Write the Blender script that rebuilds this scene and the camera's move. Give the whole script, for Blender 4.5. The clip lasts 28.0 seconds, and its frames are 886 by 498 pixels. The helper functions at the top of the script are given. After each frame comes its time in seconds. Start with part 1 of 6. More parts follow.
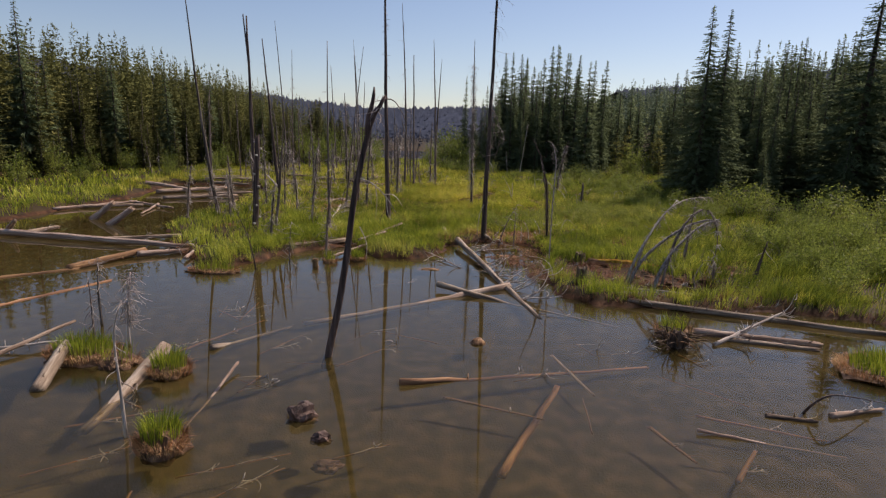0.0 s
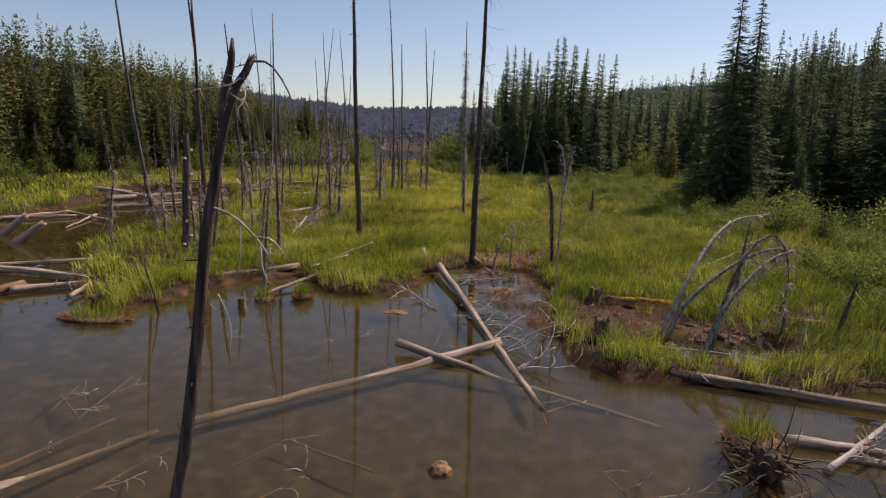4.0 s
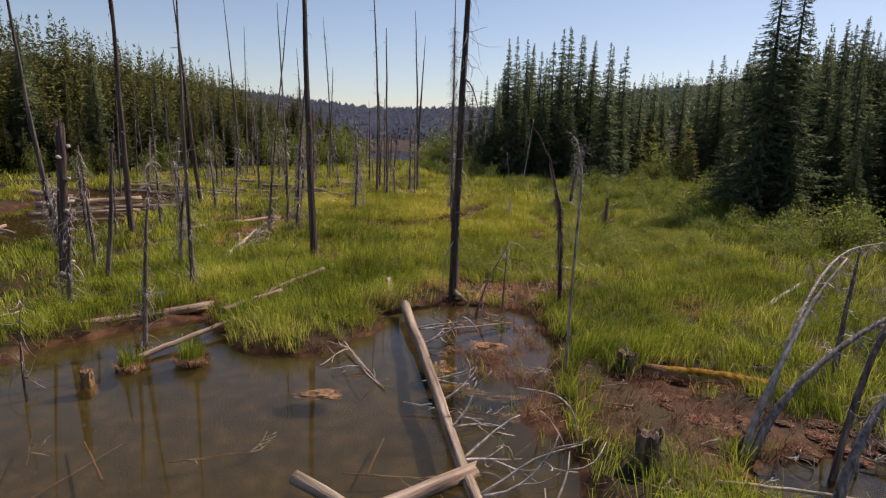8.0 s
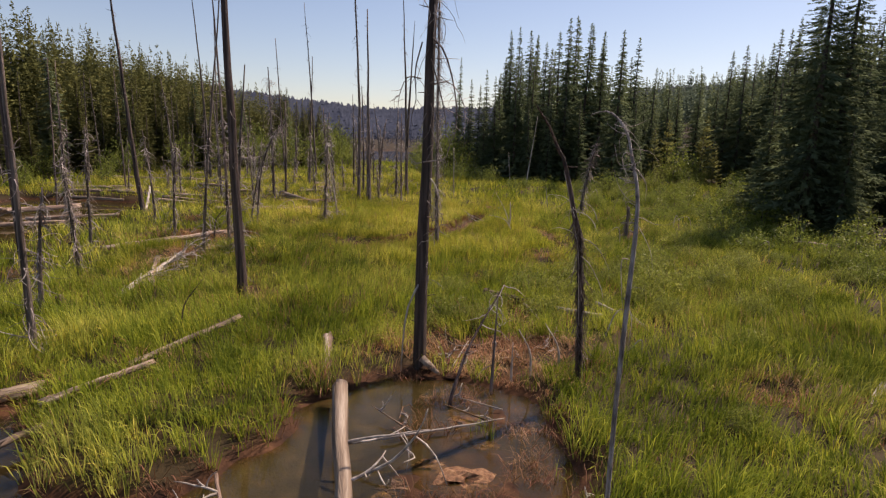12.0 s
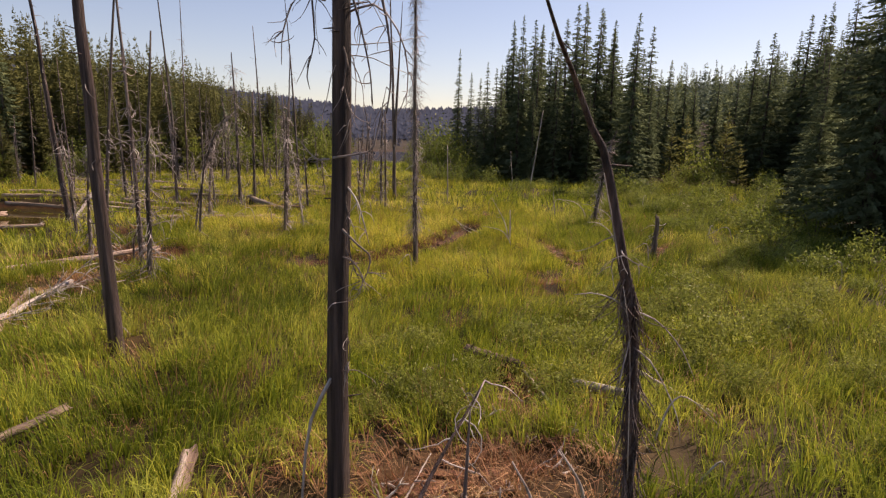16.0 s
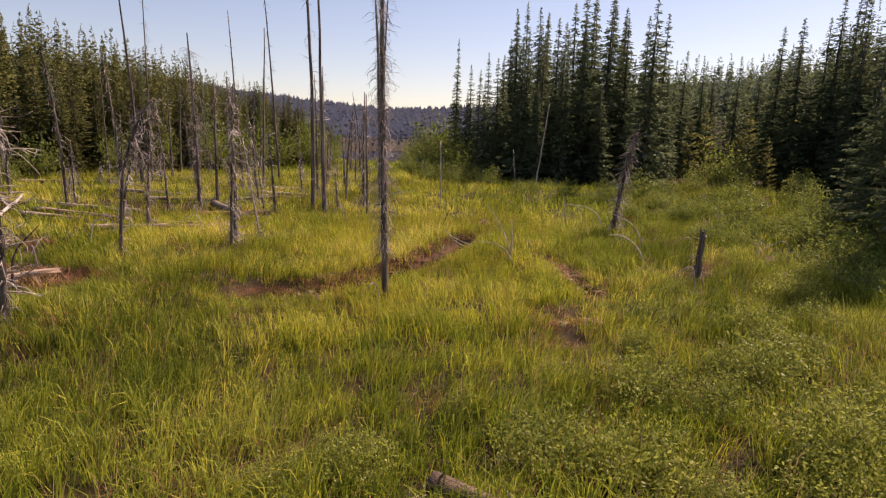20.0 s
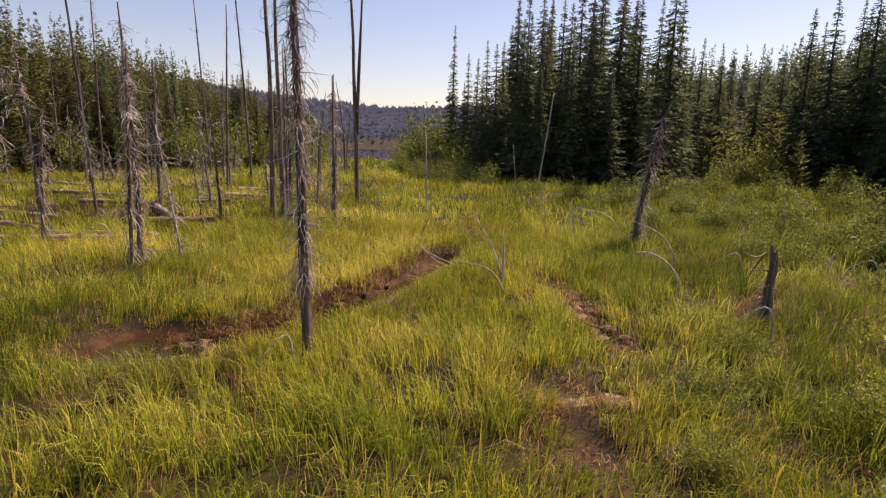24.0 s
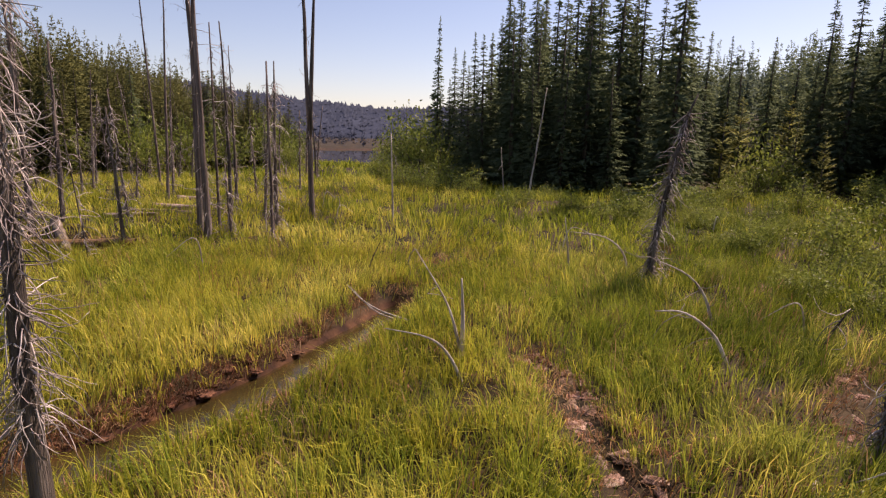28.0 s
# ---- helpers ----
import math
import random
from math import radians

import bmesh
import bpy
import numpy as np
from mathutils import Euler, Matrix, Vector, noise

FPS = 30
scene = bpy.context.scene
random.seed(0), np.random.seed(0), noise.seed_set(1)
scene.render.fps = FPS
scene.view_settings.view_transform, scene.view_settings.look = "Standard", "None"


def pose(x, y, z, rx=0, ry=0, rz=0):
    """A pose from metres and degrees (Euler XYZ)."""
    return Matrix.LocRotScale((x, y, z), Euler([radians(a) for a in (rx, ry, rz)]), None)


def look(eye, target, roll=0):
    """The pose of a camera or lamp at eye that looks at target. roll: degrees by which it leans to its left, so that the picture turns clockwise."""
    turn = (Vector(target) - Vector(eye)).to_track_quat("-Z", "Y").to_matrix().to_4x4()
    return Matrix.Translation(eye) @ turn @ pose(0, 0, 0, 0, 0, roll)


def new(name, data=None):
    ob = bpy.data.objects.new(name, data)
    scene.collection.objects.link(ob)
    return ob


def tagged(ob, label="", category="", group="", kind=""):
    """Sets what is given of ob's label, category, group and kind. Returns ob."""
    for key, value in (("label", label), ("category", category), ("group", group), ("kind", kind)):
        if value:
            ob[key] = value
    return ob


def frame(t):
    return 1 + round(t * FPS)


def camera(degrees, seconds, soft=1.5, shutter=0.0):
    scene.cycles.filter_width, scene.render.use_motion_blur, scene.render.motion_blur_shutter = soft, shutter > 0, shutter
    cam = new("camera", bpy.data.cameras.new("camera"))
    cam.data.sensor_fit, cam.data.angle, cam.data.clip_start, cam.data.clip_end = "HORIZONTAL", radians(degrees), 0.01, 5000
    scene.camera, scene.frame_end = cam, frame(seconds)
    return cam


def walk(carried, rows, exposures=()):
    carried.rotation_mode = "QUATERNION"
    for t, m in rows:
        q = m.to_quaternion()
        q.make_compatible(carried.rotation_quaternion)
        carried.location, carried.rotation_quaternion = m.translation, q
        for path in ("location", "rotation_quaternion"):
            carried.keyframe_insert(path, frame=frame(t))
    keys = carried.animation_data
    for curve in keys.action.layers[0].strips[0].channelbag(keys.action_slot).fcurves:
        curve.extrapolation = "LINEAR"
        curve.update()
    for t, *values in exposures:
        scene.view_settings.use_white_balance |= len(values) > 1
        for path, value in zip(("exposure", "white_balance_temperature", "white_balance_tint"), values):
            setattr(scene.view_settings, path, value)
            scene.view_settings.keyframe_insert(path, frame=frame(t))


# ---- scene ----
cam = camera(73.8, 28.0, soft=1.25)
METRES, EYE, TILT, LEAN, TURN = 29.66, 4.1, 0.0, 0.0, 0.0
ROWS = [
    (0.0, 0.0, 0.0, 0.0, 0.31, -11.03, -1.57),
    (0.5, 0.0031, 0.0198, -0.0002, 0.36, -11.0, -1.58),
    (1.0, 0.0067, 0.0394, -0.001, 0.4, -10.99, -1.55),
    (1.5, 0.0106, 0.0594, -0.0017, 0.43, -11.0, -1.55),
    (2.0, 0.0145, 0.0796, -0.0023, 0.49, -10.98, -1.55),
    (2.5, 0.0176, 0.0991, -0.0026, 0.55, -10.98, -1.54),
    (4.5, 0.0288, 0.1807, -0.0015, 0.72, -11.05, -1.5),
    (5.0, 0.0324, 0.2026, -0.0035, 0.77, -11.01, -1.45),
    (5.5, 0.0354, 0.221, -0.0052, 0.83, -10.97, -1.47),
    (6.0, 0.0387, 0.2405, -0.0059, 0.87, -11.0, -1.57),
    (6.5, 0.0417, 0.2598, -0.0059, 0.94, -11.03, -1.58),
    (7.0, 0.0444, 0.2797, -0.0065, 0.96, -11.05, -1.64),
    (7.5, 0.0477, 0.2999, -0.0068, 1.01, -11.03, -1.64),
    (8.0, 0.0501, 0.3204, -0.0079, 1.07, -11.0, -1.66),
    (8.5, 0.0522, 0.3394, -0.0084, 1.11, -10.97, -1.64),
    (9.0, 0.0541, 0.3573, -0.0081, 1.13, -10.99, -1.63),
    (9.5, 0.0566, 0.376, -0.0077, 1.19, -11.0, -1.64),
    (10.0, 0.0596, 0.3974, -0.0085, 1.25, -11.03, -1.58),
    (10.5, 0.0621, 0.4169, -0.0094, 1.29, -11.01, -1.6),
    (11.0, 0.0652, 0.4364, -0.0102, 1.33, -10.96, -1.6),
    (11.5, 0.0677, 0.4538, -0.0114, 1.38, -10.93, -1.61),
    (12.0, 0.0698, 0.4729, -0.0126, 1.42, -10.92, -1.63),
    (12.5, 0.0724, 0.4912, -0.0131, 1.47, -10.9, -1.64),
    (14.5, 0.0827, 0.5614, -0.0156, 1.72, -10.96, -1.53),
    (15.0, 0.0851, 0.5788, -0.0166, 1.79, -10.95, -1.48),
    (15.5, 0.0866, 0.5934, -0.0182, 1.85, -10.88, -1.47),
    (16.0, 0.0877, 0.6102, -0.0195, 1.89, -10.87, -1.46),
    (16.5, 0.0892, 0.6248, -0.0207, 1.95, -10.86, -1.45),
    (17.0, 0.0909, 0.6421, -0.0222, 2.0, -10.88, -1.4),
    (17.5, 0.0923, 0.6575, -0.0224, 2.03, -10.91, -1.43),
    (18.0, 0.0939, 0.6736, -0.0237, 2.1, -10.89, -1.43),
    (18.5, 0.0949, 0.6903, -0.0246, 2.15, -10.91, -1.4),
    (19.0, 0.0961, 0.7059, -0.0256, 2.15, -10.91, -1.39),
    (19.5, 0.098, 0.7205, -0.0261, 2.18, -10.86, -1.39),
    (20.0, 0.0994, 0.7354, -0.0263, 2.21, -10.9, -1.41),
    (20.5, 0.1009, 0.7494, -0.0264, 2.24, -10.91, -1.4),
    (21.0, 0.1033, 0.7662, -0.0272, 2.28, -10.94, -1.4),
    (21.5, 0.1046, 0.7811, -0.0273, 2.32, -10.93, -1.41),
    (23.5, 0.1153, 0.8461, -0.0334, 2.59, -10.94, -1.26),
    (24.0, 0.1176, 0.8629, -0.036, 2.63, -10.94, -1.28),
    (24.5, 0.1211, 0.8797, -0.0375, 2.68, -10.93, -1.26),
    (25.0, 0.1241, 0.8968, -0.0382, 2.7, -10.93, -1.25),
    (25.5, 0.1269, 0.9135, -0.0384, 2.65, -10.9, -1.27),
    (26.0, 0.1298, 0.9288, -0.0374, 2.54, -10.9, -1.3),
    (26.5, 0.1321, 0.943, -0.0363, 2.45, -10.87, -1.32),
    (27.0, 0.1348, 0.9595, -0.0357, 2.38, -10.85, -1.32),
    (27.5, 0.1374, 0.9729, -0.0357, 2.34, -10.84, -1.32),
    (28.0, 0.1405, 0.988, -0.0357, 2.34, -10.82, -1.34),
]
walk(cam, [(t, pose(0, 0, EYE, TILT, LEAN, TURN) @ pose(METRES * x, METRES * y, METRES * z, 90 + pitch, roll, yaw)) for t, x, y, z, yaw, pitch, roll in ROWS],
     [(0.0, 0.07, 6850, 21), (5.0, 0.10, 6900, 21), (11.0, 0.26, 7150, 24), (15.0, 0.38, 7600, 28), (20.0, 0.51, 7800, 31), (28.0, 0.47, 7400, 33)])

# ---- sky, sun and exposure ----
SUN_DIR = Vector((0.60, 0.48, 0.90)).normalized()
world = bpy.data.worlds.new("sky")
scene.world = world
world.use_nodes = True
wn = world.node_tree.nodes
sky = wn.new("ShaderNodeTexSky")
sky.sky_type, sky.sun_disc = "NISHITA", False
sky.sun_elevation = math.asin(SUN_DIR.z)
sky.sun_rotation = math.atan2(SUN_DIR.x, SUN_DIR.y)
sky.air_density, sky.dust_density, sky.ozone_density = 1.0, 0.45, 2.4
world.node_tree.links.new(sky.outputs[0], wn["Background"].inputs[0])
wn["Background"].inputs[1].default_value = 0.102
sun = new("sun", bpy.data.lights.new("sun", "SUN"))
sun.data.energy, sun.data.angle, sun.data.color = 4.4, radians(0.55), (1.0, 0.92, 0.79)
sun.matrix_world = look(SUN_DIR * 100, (0, 0, 0))

rnd = random.Random(11)


# ---- materials ----
def surface(name, dark, mid, light, scale=4.0, stretch=(1, 1, 1), rough=0.85, bump=0.4, fine=9.0,
            island=0.0, each=0.0, through_light=0.0, gloss=0.5):
    """A three-colour mottled surface with fine grain, bump and a shift from piece to piece."""
    m = bpy.data.materials.new(name)
    m.use_nodes = True
    n, link = m.node_tree.nodes, m.node_tree.links.new
    bsdf, out = n["Principled BSDF"], n["Material Output"]
    co, mp = n.new("ShaderNodeTexCoord"), n.new("ShaderNodeMapping")
    mp.inputs["Scale"].default_value = stretch
    link(co.outputs["Object"], mp.inputs[0])
    big, small = n.new("ShaderNodeTexNoise"), n.new("ShaderNodeTexNoise")
    for node, s, d in ((big, scale, 5), (small, scale * fine, 3)):
        node.inputs["Scale"].default_value, node.inputs["Detail"].default_value = s, d
        link(mp.outputs[0], node.inputs["Vector"])
    ramp = n.new("ShaderNodeValToRGB")
    e = ramp.color_ramp.elements
    e[0].position, e[0].color, e[1].position, e[1].color = 0.32, (*dark, 1), 0.68, (*light, 1)
    e.new(0.5).color = (*mid, 1)
    link(big.outputs[0], ramp.inputs[0])
    hsv = n.new("ShaderNodeHueSaturation")
    link(ramp.outputs[0], hsv.inputs["Color"])
    grain = n.new("ShaderNodeMapRange")
    grain.inputs[3].default_value, grain.inputs[4].default_value = 0.62, 1.38
    link(small.outputs[0], grain.inputs[0])
    value = grain.outputs[0]
    for amount, node, socket in ((island, "ShaderNodeNewGeometry", "Random Per Island"), (each, "ShaderNodeObjectInfo", "Random")):
        if amount:
            src, rg, mul = n.new(node), n.new("ShaderNodeMapRange"), n.new("ShaderNodeMath")
            rg.inputs[3].default_value, rg.inputs[4].default_value = 1 - amount, 1 + amount
            link(src.outputs[socket], rg.inputs[0])
            mul.operation = "MULTIPLY"
            link(value, mul.inputs[0]), link(rg.outputs[0], mul.inputs[1])
            value = mul.outputs[0]
            hu = n.new("ShaderNodeMapRange")
            hu.inputs[3].default_value, hu.inputs[4].default_value = 0.5 + 0.045 * amount, 0.5 - 0.045 * amount
            link(src.outputs[socket], hu.inputs[0]), link(hu.outputs[0], hsv.inputs["Hue"])
    link(value, hsv.inputs["Value"])
    link(hsv.outputs[0], bsdf.inputs["Base Color"])
    bsdf.inputs["Roughness"].default_value = rough
    bsdf.inputs["Specular IOR Level"].default_value = gloss
    if bump:
        bp = n.new("ShaderNodeBump")
        bp.inputs["Strength"].default_value, bp.inputs["Distance"].default_value = bump, 0.02
        link(small.outputs[0], bp.inputs["Height"]), link(bp.outputs[0], bsdf.inputs["Normal"])
    if through_light:
        tr, mix = n.new("ShaderNodeBsdfTranslucent"), n.new("ShaderNodeMixShader")
        link(hsv.outputs[0], tr.inputs[0])
        mix.inputs[0].default_value = through_light
        link(bsdf.outputs[0], mix.inputs[1]), link(tr.outputs[0], mix.inputs[2]), link(mix.outputs[0], out.inputs[0])
    return m


M_GRASS = surface("sedge", (0.26, 0.265, 0.028), (0.46, 0.455, 0.055), (0.72, 0.64, 0.14), scale=0.35, rough=0.6, bump=0, fine=14, island=0.6, through_light=0.4, gloss=0.12)
M_GREEN = surface("green sedge", (0.155, 0.205, 0.022), (0.29, 0.345, 0.04), (0.48, 0.49, 0.095), scale=0.35, rough=0.6, bump=0, fine=14, island=0.6, through_light=0.38, gloss=0.12)
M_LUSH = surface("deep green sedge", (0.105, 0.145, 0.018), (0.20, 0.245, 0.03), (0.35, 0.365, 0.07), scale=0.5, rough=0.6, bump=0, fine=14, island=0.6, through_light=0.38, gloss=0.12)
M_STRAW = surface("dead grass", (0.19, 0.085, 0.035), (0.38, 0.205, 0.09), (0.6, 0.41, 0.21), scale=1.2, rough=0.75, bump=0, island=0.45, through_light=0.3)
M_THATCH = surface("rusty dead grass", (0.10, 0.042, 0.018), (0.21, 0.10, 0.045), (0.38, 0.23, 0.115), scale=1.2, rough=0.75, bump=0, island=0.5, through_light=0.25)
M_LEAF = surface("willow leaves", (0.14, 0.18, 0.035), (0.22, 0.26, 0.05), (0.32, 0.34, 0.085), scale=1.1, rough=0.5, bump=0, island=0.45, each=0.12, through_light=0.45, gloss=0.25)
M_LEAF_GREY = surface("grey willow leaves", (0.17, 0.195, 0.042), (0.275, 0.30, 0.058), (0.42, 0.42, 0.10), scale=1.6, rough=0.5, bump=0, island=0.5, each=0.1, through_light=0.45, gloss=0.3)
M_SPRUCE = surface("spruce needles", (0.12, 0.154, 0.084), (0.155, 0.196, 0.10), (0.195, 0.236, 0.11), scale=0.6, rough=0.75, bump=0, island=0.18, each=0.15, through_light=0.3, gloss=0.02)
M_PINE = surface("pine needles", (0.105, 0.114, 0.042), (0.130, 0.137, 0.049), (0.165, 0.165, 0.058), scale=0.35, rough=0.75, bump=0, island=0.12, each=0.2, through_light=0.25, gloss=0.02)
M_YOUNG = surface("young pine needles", (0.16, 0.18, 0.055), (0.23, 0.24, 0.07), (0.31, 0.30, 0.09), scale=0.5, rough=0.65, bump=0, island=0.3, each=0.2, through_light=0.5, gloss=0.08)
# spruce colour shifted bluer to imitate haze over the far slope
M_HAZE_FIR = surface("fir needles with haze tint", (0.118, 0.156, 0.11), (0.142, 0.184, 0.128), (0.168, 0.21, 0.142), scale=0.6, rough=0.8, bump=0, island=0.1, through_light=0.3, gloss=0.02)
M_BARK = surface("living bark", (0.05, 0.038, 0.028), (0.09, 0.07, 0.055), (0.14, 0.12, 0.10), scale=5, stretch=(1, 1, 0.2), bump=0.8)
M_SNAG = surface("dead grey bark", (0.045, 0.032, 0.026), (0.125, 0.093, 0.076), (0.26, 0.208, 0.175), scale=16, stretch=(1, 1, 0.05), bump=1.0, each=0.25)
M_GREY = surface("silver-grey bark", (0.07, 0.056, 0.05), (0.24, 0.205, 0.188), (0.44, 0.395, 0.365), scale=22, stretch=(1, 1, 0.12), bump=1.0)
M_BIRCH = surface("mottled pale bark", (0.08, 0.066, 0.06), (0.32, 0.28, 0.255), (0.56, 0.52, 0.48), scale=26, stretch=(1, 1, 0.2), bump=1.0)
M_CHAR = surface("charred bark", (0.018, 0.012, 0.011), (0.082, 0.053, 0.044), (0.175, 0.12, 0.10), scale=16, stretch=(1, 1, 0.05), bump=1.0, each=0.2)
M_PALE = surface("bleached wood", (0.22, 0.175, 0.145), (0.43, 0.365, 0.31), (0.64, 0.575, 0.505), scale=14, stretch=(1, 1, 0.06), bump=0.5, each=0.2)
M_TWIG = surface("dead twigs", (0.12, 0.095, 0.085), (0.30, 0.25, 0.22), (0.58, 0.52, 0.46), scale=3, bump=0, island=0.6)
M_LOG = surface("weathered log", (0.12, 0.075, 0.05), (0.32, 0.225, 0.16), (0.54, 0.43, 0.335), scale=14, stretch=(1, 1, 0.05), bump=1.0, each=0.25)
M_LOG_RED = surface("rotting red-brown log", (0.1, 0.05, 0.025), (0.25, 0.125, 0.055), (0.42, 0.25, 0.12), scale=13, stretch=(1, 1, 0.06), bump=0.9, each=0.2)
M_STUMP = surface("rotten stump", (0.025, 0.015, 0.01), (0.10, 0.062, 0.04), (0.25, 0.165, 0.11), scale=14, stretch=(1, 1, 0.12), bump=1.0)
M_FUNGUS = surface("bare wood patch", (0.28, 0.24, 0.2), (0.45, 0.40, 0.34), (0.6, 0.54, 0.47), scale=8, bump=0.4)
M_RUST = surface("rusty peat", (0.04, 0.016, 0.007), (0.115, 0.045, 0.018), (0.25, 0.115, 0.05), scale=14, bump=1.0, each=0.25)
M_DRY = surface("dry pink peat", (0.14, 0.065, 0.035), (0.31, 0.18, 0.115), (0.55, 0.38, 0.27), scale=14, bump=1.0, each=0.25)
M_PEAT = surface("peaty mound", (0.055, 0.028, 0.016), (0.15, 0.08, 0.042), (0.31, 0.19, 0.105), scale=7, bump=1.0)
M_ROCK = surface("wet stone", (0.04, 0.02, 0.015), (0.105, 0.055, 0.04), (0.26, 0.16, 0.12), scale=7, bump=0.9, rough=0.55)
M_MOSS = surface("golden moss", (0.16, 0.075, 0.012), (0.32, 0.17, 0.025), (0.48, 0.30, 0.06), scale=9, bump=1.0, rough=0.95, gloss=0.1)
# aerial haze over far woods, put into the base colour as blue-grey
M_HAZE = surface("distant forest with haze tint", (0.062, 0.072, 0.102), (0.068, 0.079, 0.11), (0.074, 0.085, 0.117), scale=0.03, rough=1, bump=0, island=0.02, gloss=0.0)


def ground_material():
    """Peat under sedge on land, brown silt under water, told apart by the height of the ground."""
    m = bpy.data.materials.new("peat and silt")
    m.use_nodes = True
    n, link = m.node_tree.nodes, m.node_tree.links.new
    bsdf = n["Principled BSDF"]
    co = n.new("ShaderNodeNewGeometry")
    sep = n.new("ShaderNodeSeparateXYZ")
    link(co.outputs["Position"], sep.inputs[0])
    tex = []
    for s, d in ((0.5, 6), (3.5, 6), (26, 4)):
        t = n.new("ShaderNodeTexNoise")
        t.inputs["Scale"].default_value, t.inputs["Detail"].default_value = s, d
        link(co.outputs["Position"], t.inputs["Vector"])
        tex.append(t)

    def ramp(src, *stops):
        r = n.new("ShaderNodeValToRGB")
        e = r.color_ramp.elements
        e[0].position, e[0].color = stops[0][0], (*stops[0][1], 1)
        e[1].position, e[1].color = stops[-1][0], (*stops[-1][1], 1)
        for p, c in stops[1:-1]:
            e.new(p).color = (*c, 1)
        link(src, r.inputs[0])
        return r.outputs[0]

    silt = ramp(tex[1].outputs[0], (0.30, (0.034, 0.025, 0.010)), (0.5, (0.056, 0.042, 0.018)), (0.66, (0.092, 0.068, 0.032)))
    mud = ramp(tex[1].outputs[0], (0.32, (0.024, 0.009, 0.004)), (0.5, (0.062, 0.025, 0.010)), (0.70, (0.13, 0.058, 0.025)))
    soil = ramp(tex[0].outputs[0], (0.35, (0.026, 0.018, 0.007)), (0.55, (0.048, 0.031, 0.011)), (0.7, (0.085, 0.052, 0.019)))
    shore, meadow, mix1, mix2 = n.new("ShaderNodeMapRange"), n.new("ShaderNodeMapRange"), n.new("ShaderNodeMix"), n.new("ShaderNodeMix")
    for node, a, b in ((shore, -0.09, -0.01), (meadow, 0.06, 0.15)):
        node.inputs[1].default_value, node.inputs[2].default_value = a, b
        link(sep.outputs[2], node.inputs[0])
    for node, fac, a, b in ((mix1, shore.outputs[0], silt, mud), (mix2, meadow.outputs[0], None, soil)):
        node.data_type = "RGBA"
        link(fac, node.inputs[0])
        link(a or mix1.outputs[2], node.inputs[6]), link(b, node.inputs[7])
    hsv, rg = n.new("ShaderNodeHueSaturation"), n.new("ShaderNodeMapRange")
    rg.inputs[3].default_value, rg.inputs[4].default_value = 0.6, 1.4
    link(tex[2].outputs[0], rg.inputs[0]), link(rg.outputs[0], hsv.inputs["Value"])
    link(mix2.outputs[2], hsv.inputs["Color"]), link(hsv.outputs[0], bsdf.inputs["Base Color"])
    bsdf.inputs["Roughness"].default_value, bsdf.inputs["Specular IOR Level"].default_value = 0.8, 0.2
    bp = n.new("ShaderNodeBump")
    bp.inputs["Strength"].default_value, bp.inputs["Distance"].default_value = 0.35, 0.03
    link(tex[2].outputs[0], bp.inputs["Height"]), link(bp.outputs[0], bsdf.inputs["Normal"])
    return m


def water_material():
    """Still clear water with a little suspended silt."""
    m = bpy.data.materials.new("pond water")
    m.use_nodes = True
    n, link = m.node_tree.nodes, m.node_tree.links.new
    bsdf, out = n["Principled BSDF"], n["Material Output"]
    bsdf.inputs["Base Color"].default_value = (0.80, 0.68, 0.38, 1)
    bsdf.inputs["Roughness"].default_value = 0.0
    bsdf.inputs["IOR"].default_value = 1.33
    bsdf.inputs["Transmission Weight"].default_value = 1.0
    silt = n.new("ShaderNodeBsdfPrincipled")
    silt.inputs["Base Color"].default_value = (0.041, 0.032, 0.0105, 1)
    silt.inputs["Roughness"].default_value = 0.0
    silt.inputs["IOR"].default_value = 1.33
    mix = n.new("ShaderNodeMixShader")
    mix.inputs[0].default_value = 0.5
    link(bsdf.outputs[0], mix.inputs[1]), link(silt.outputs[0], mix.inputs[2]), link(mix.outputs[0], out.inputs[0])
    return m


M_GROUND, M_WATER = ground_material(), water_material()


# ---- builders ----
def mesh_of(name, verts, faces, material, smooth=True):
    me = bpy.data.meshes.new(name)
    me.from_pydata([tuple(v) for v in verts], [], [tuple(int(i) for i in f) for f in faces])
    me.materials.append(material)
    if smooth:
        me.polygons.foreach_set("use_smooth", [True] * len(me.polygons))
    me.update()
    return me


def fast_mesh(name, verts, quads, tris, material, normals=None):
    """A large mesh from arrays of corners, four-sided and three-sided faces."""
    me = bpy.data.meshes.new(name)
    nq, nt = len(quads), len(tris)
    me.vertices.add(len(verts))
    me.vertices.foreach_set("co", np.asarray(verts, dtype=np.float32).ravel())
    loops = np.concatenate([np.asarray(quads, dtype=np.int32).ravel(), np.asarray(tris, dtype=np.int32).ravel()])
    me.loops.add(len(loops))
    me.loops.foreach_set("vertex_index", loops)
    starts = np.concatenate([np.arange(nq) * 4, nq * 4 + np.arange(nt) * 3]).astype(np.int32)
    me.polygons.add(nq + nt)
    me.polygons.foreach_set("loop_start", starts)
    me.materials.append(material)
    me.update(calc_edges=True)
    if normals is not None:
        me.polygons.foreach_set("use_smooth", [True] * len(me.polygons))
        me.normals_split_custom_set_from_vertices(np.asarray(normals, dtype=np.float32))
    return me


def thing(name, place, label, category, group="", kind=""):
    ob = new(name)
    ob.empty_display_size = 0.2
    ob.matrix_world = place if isinstance(place, Matrix) else Matrix.Translation(place)
    return tagged(ob, label, category, group, kind)


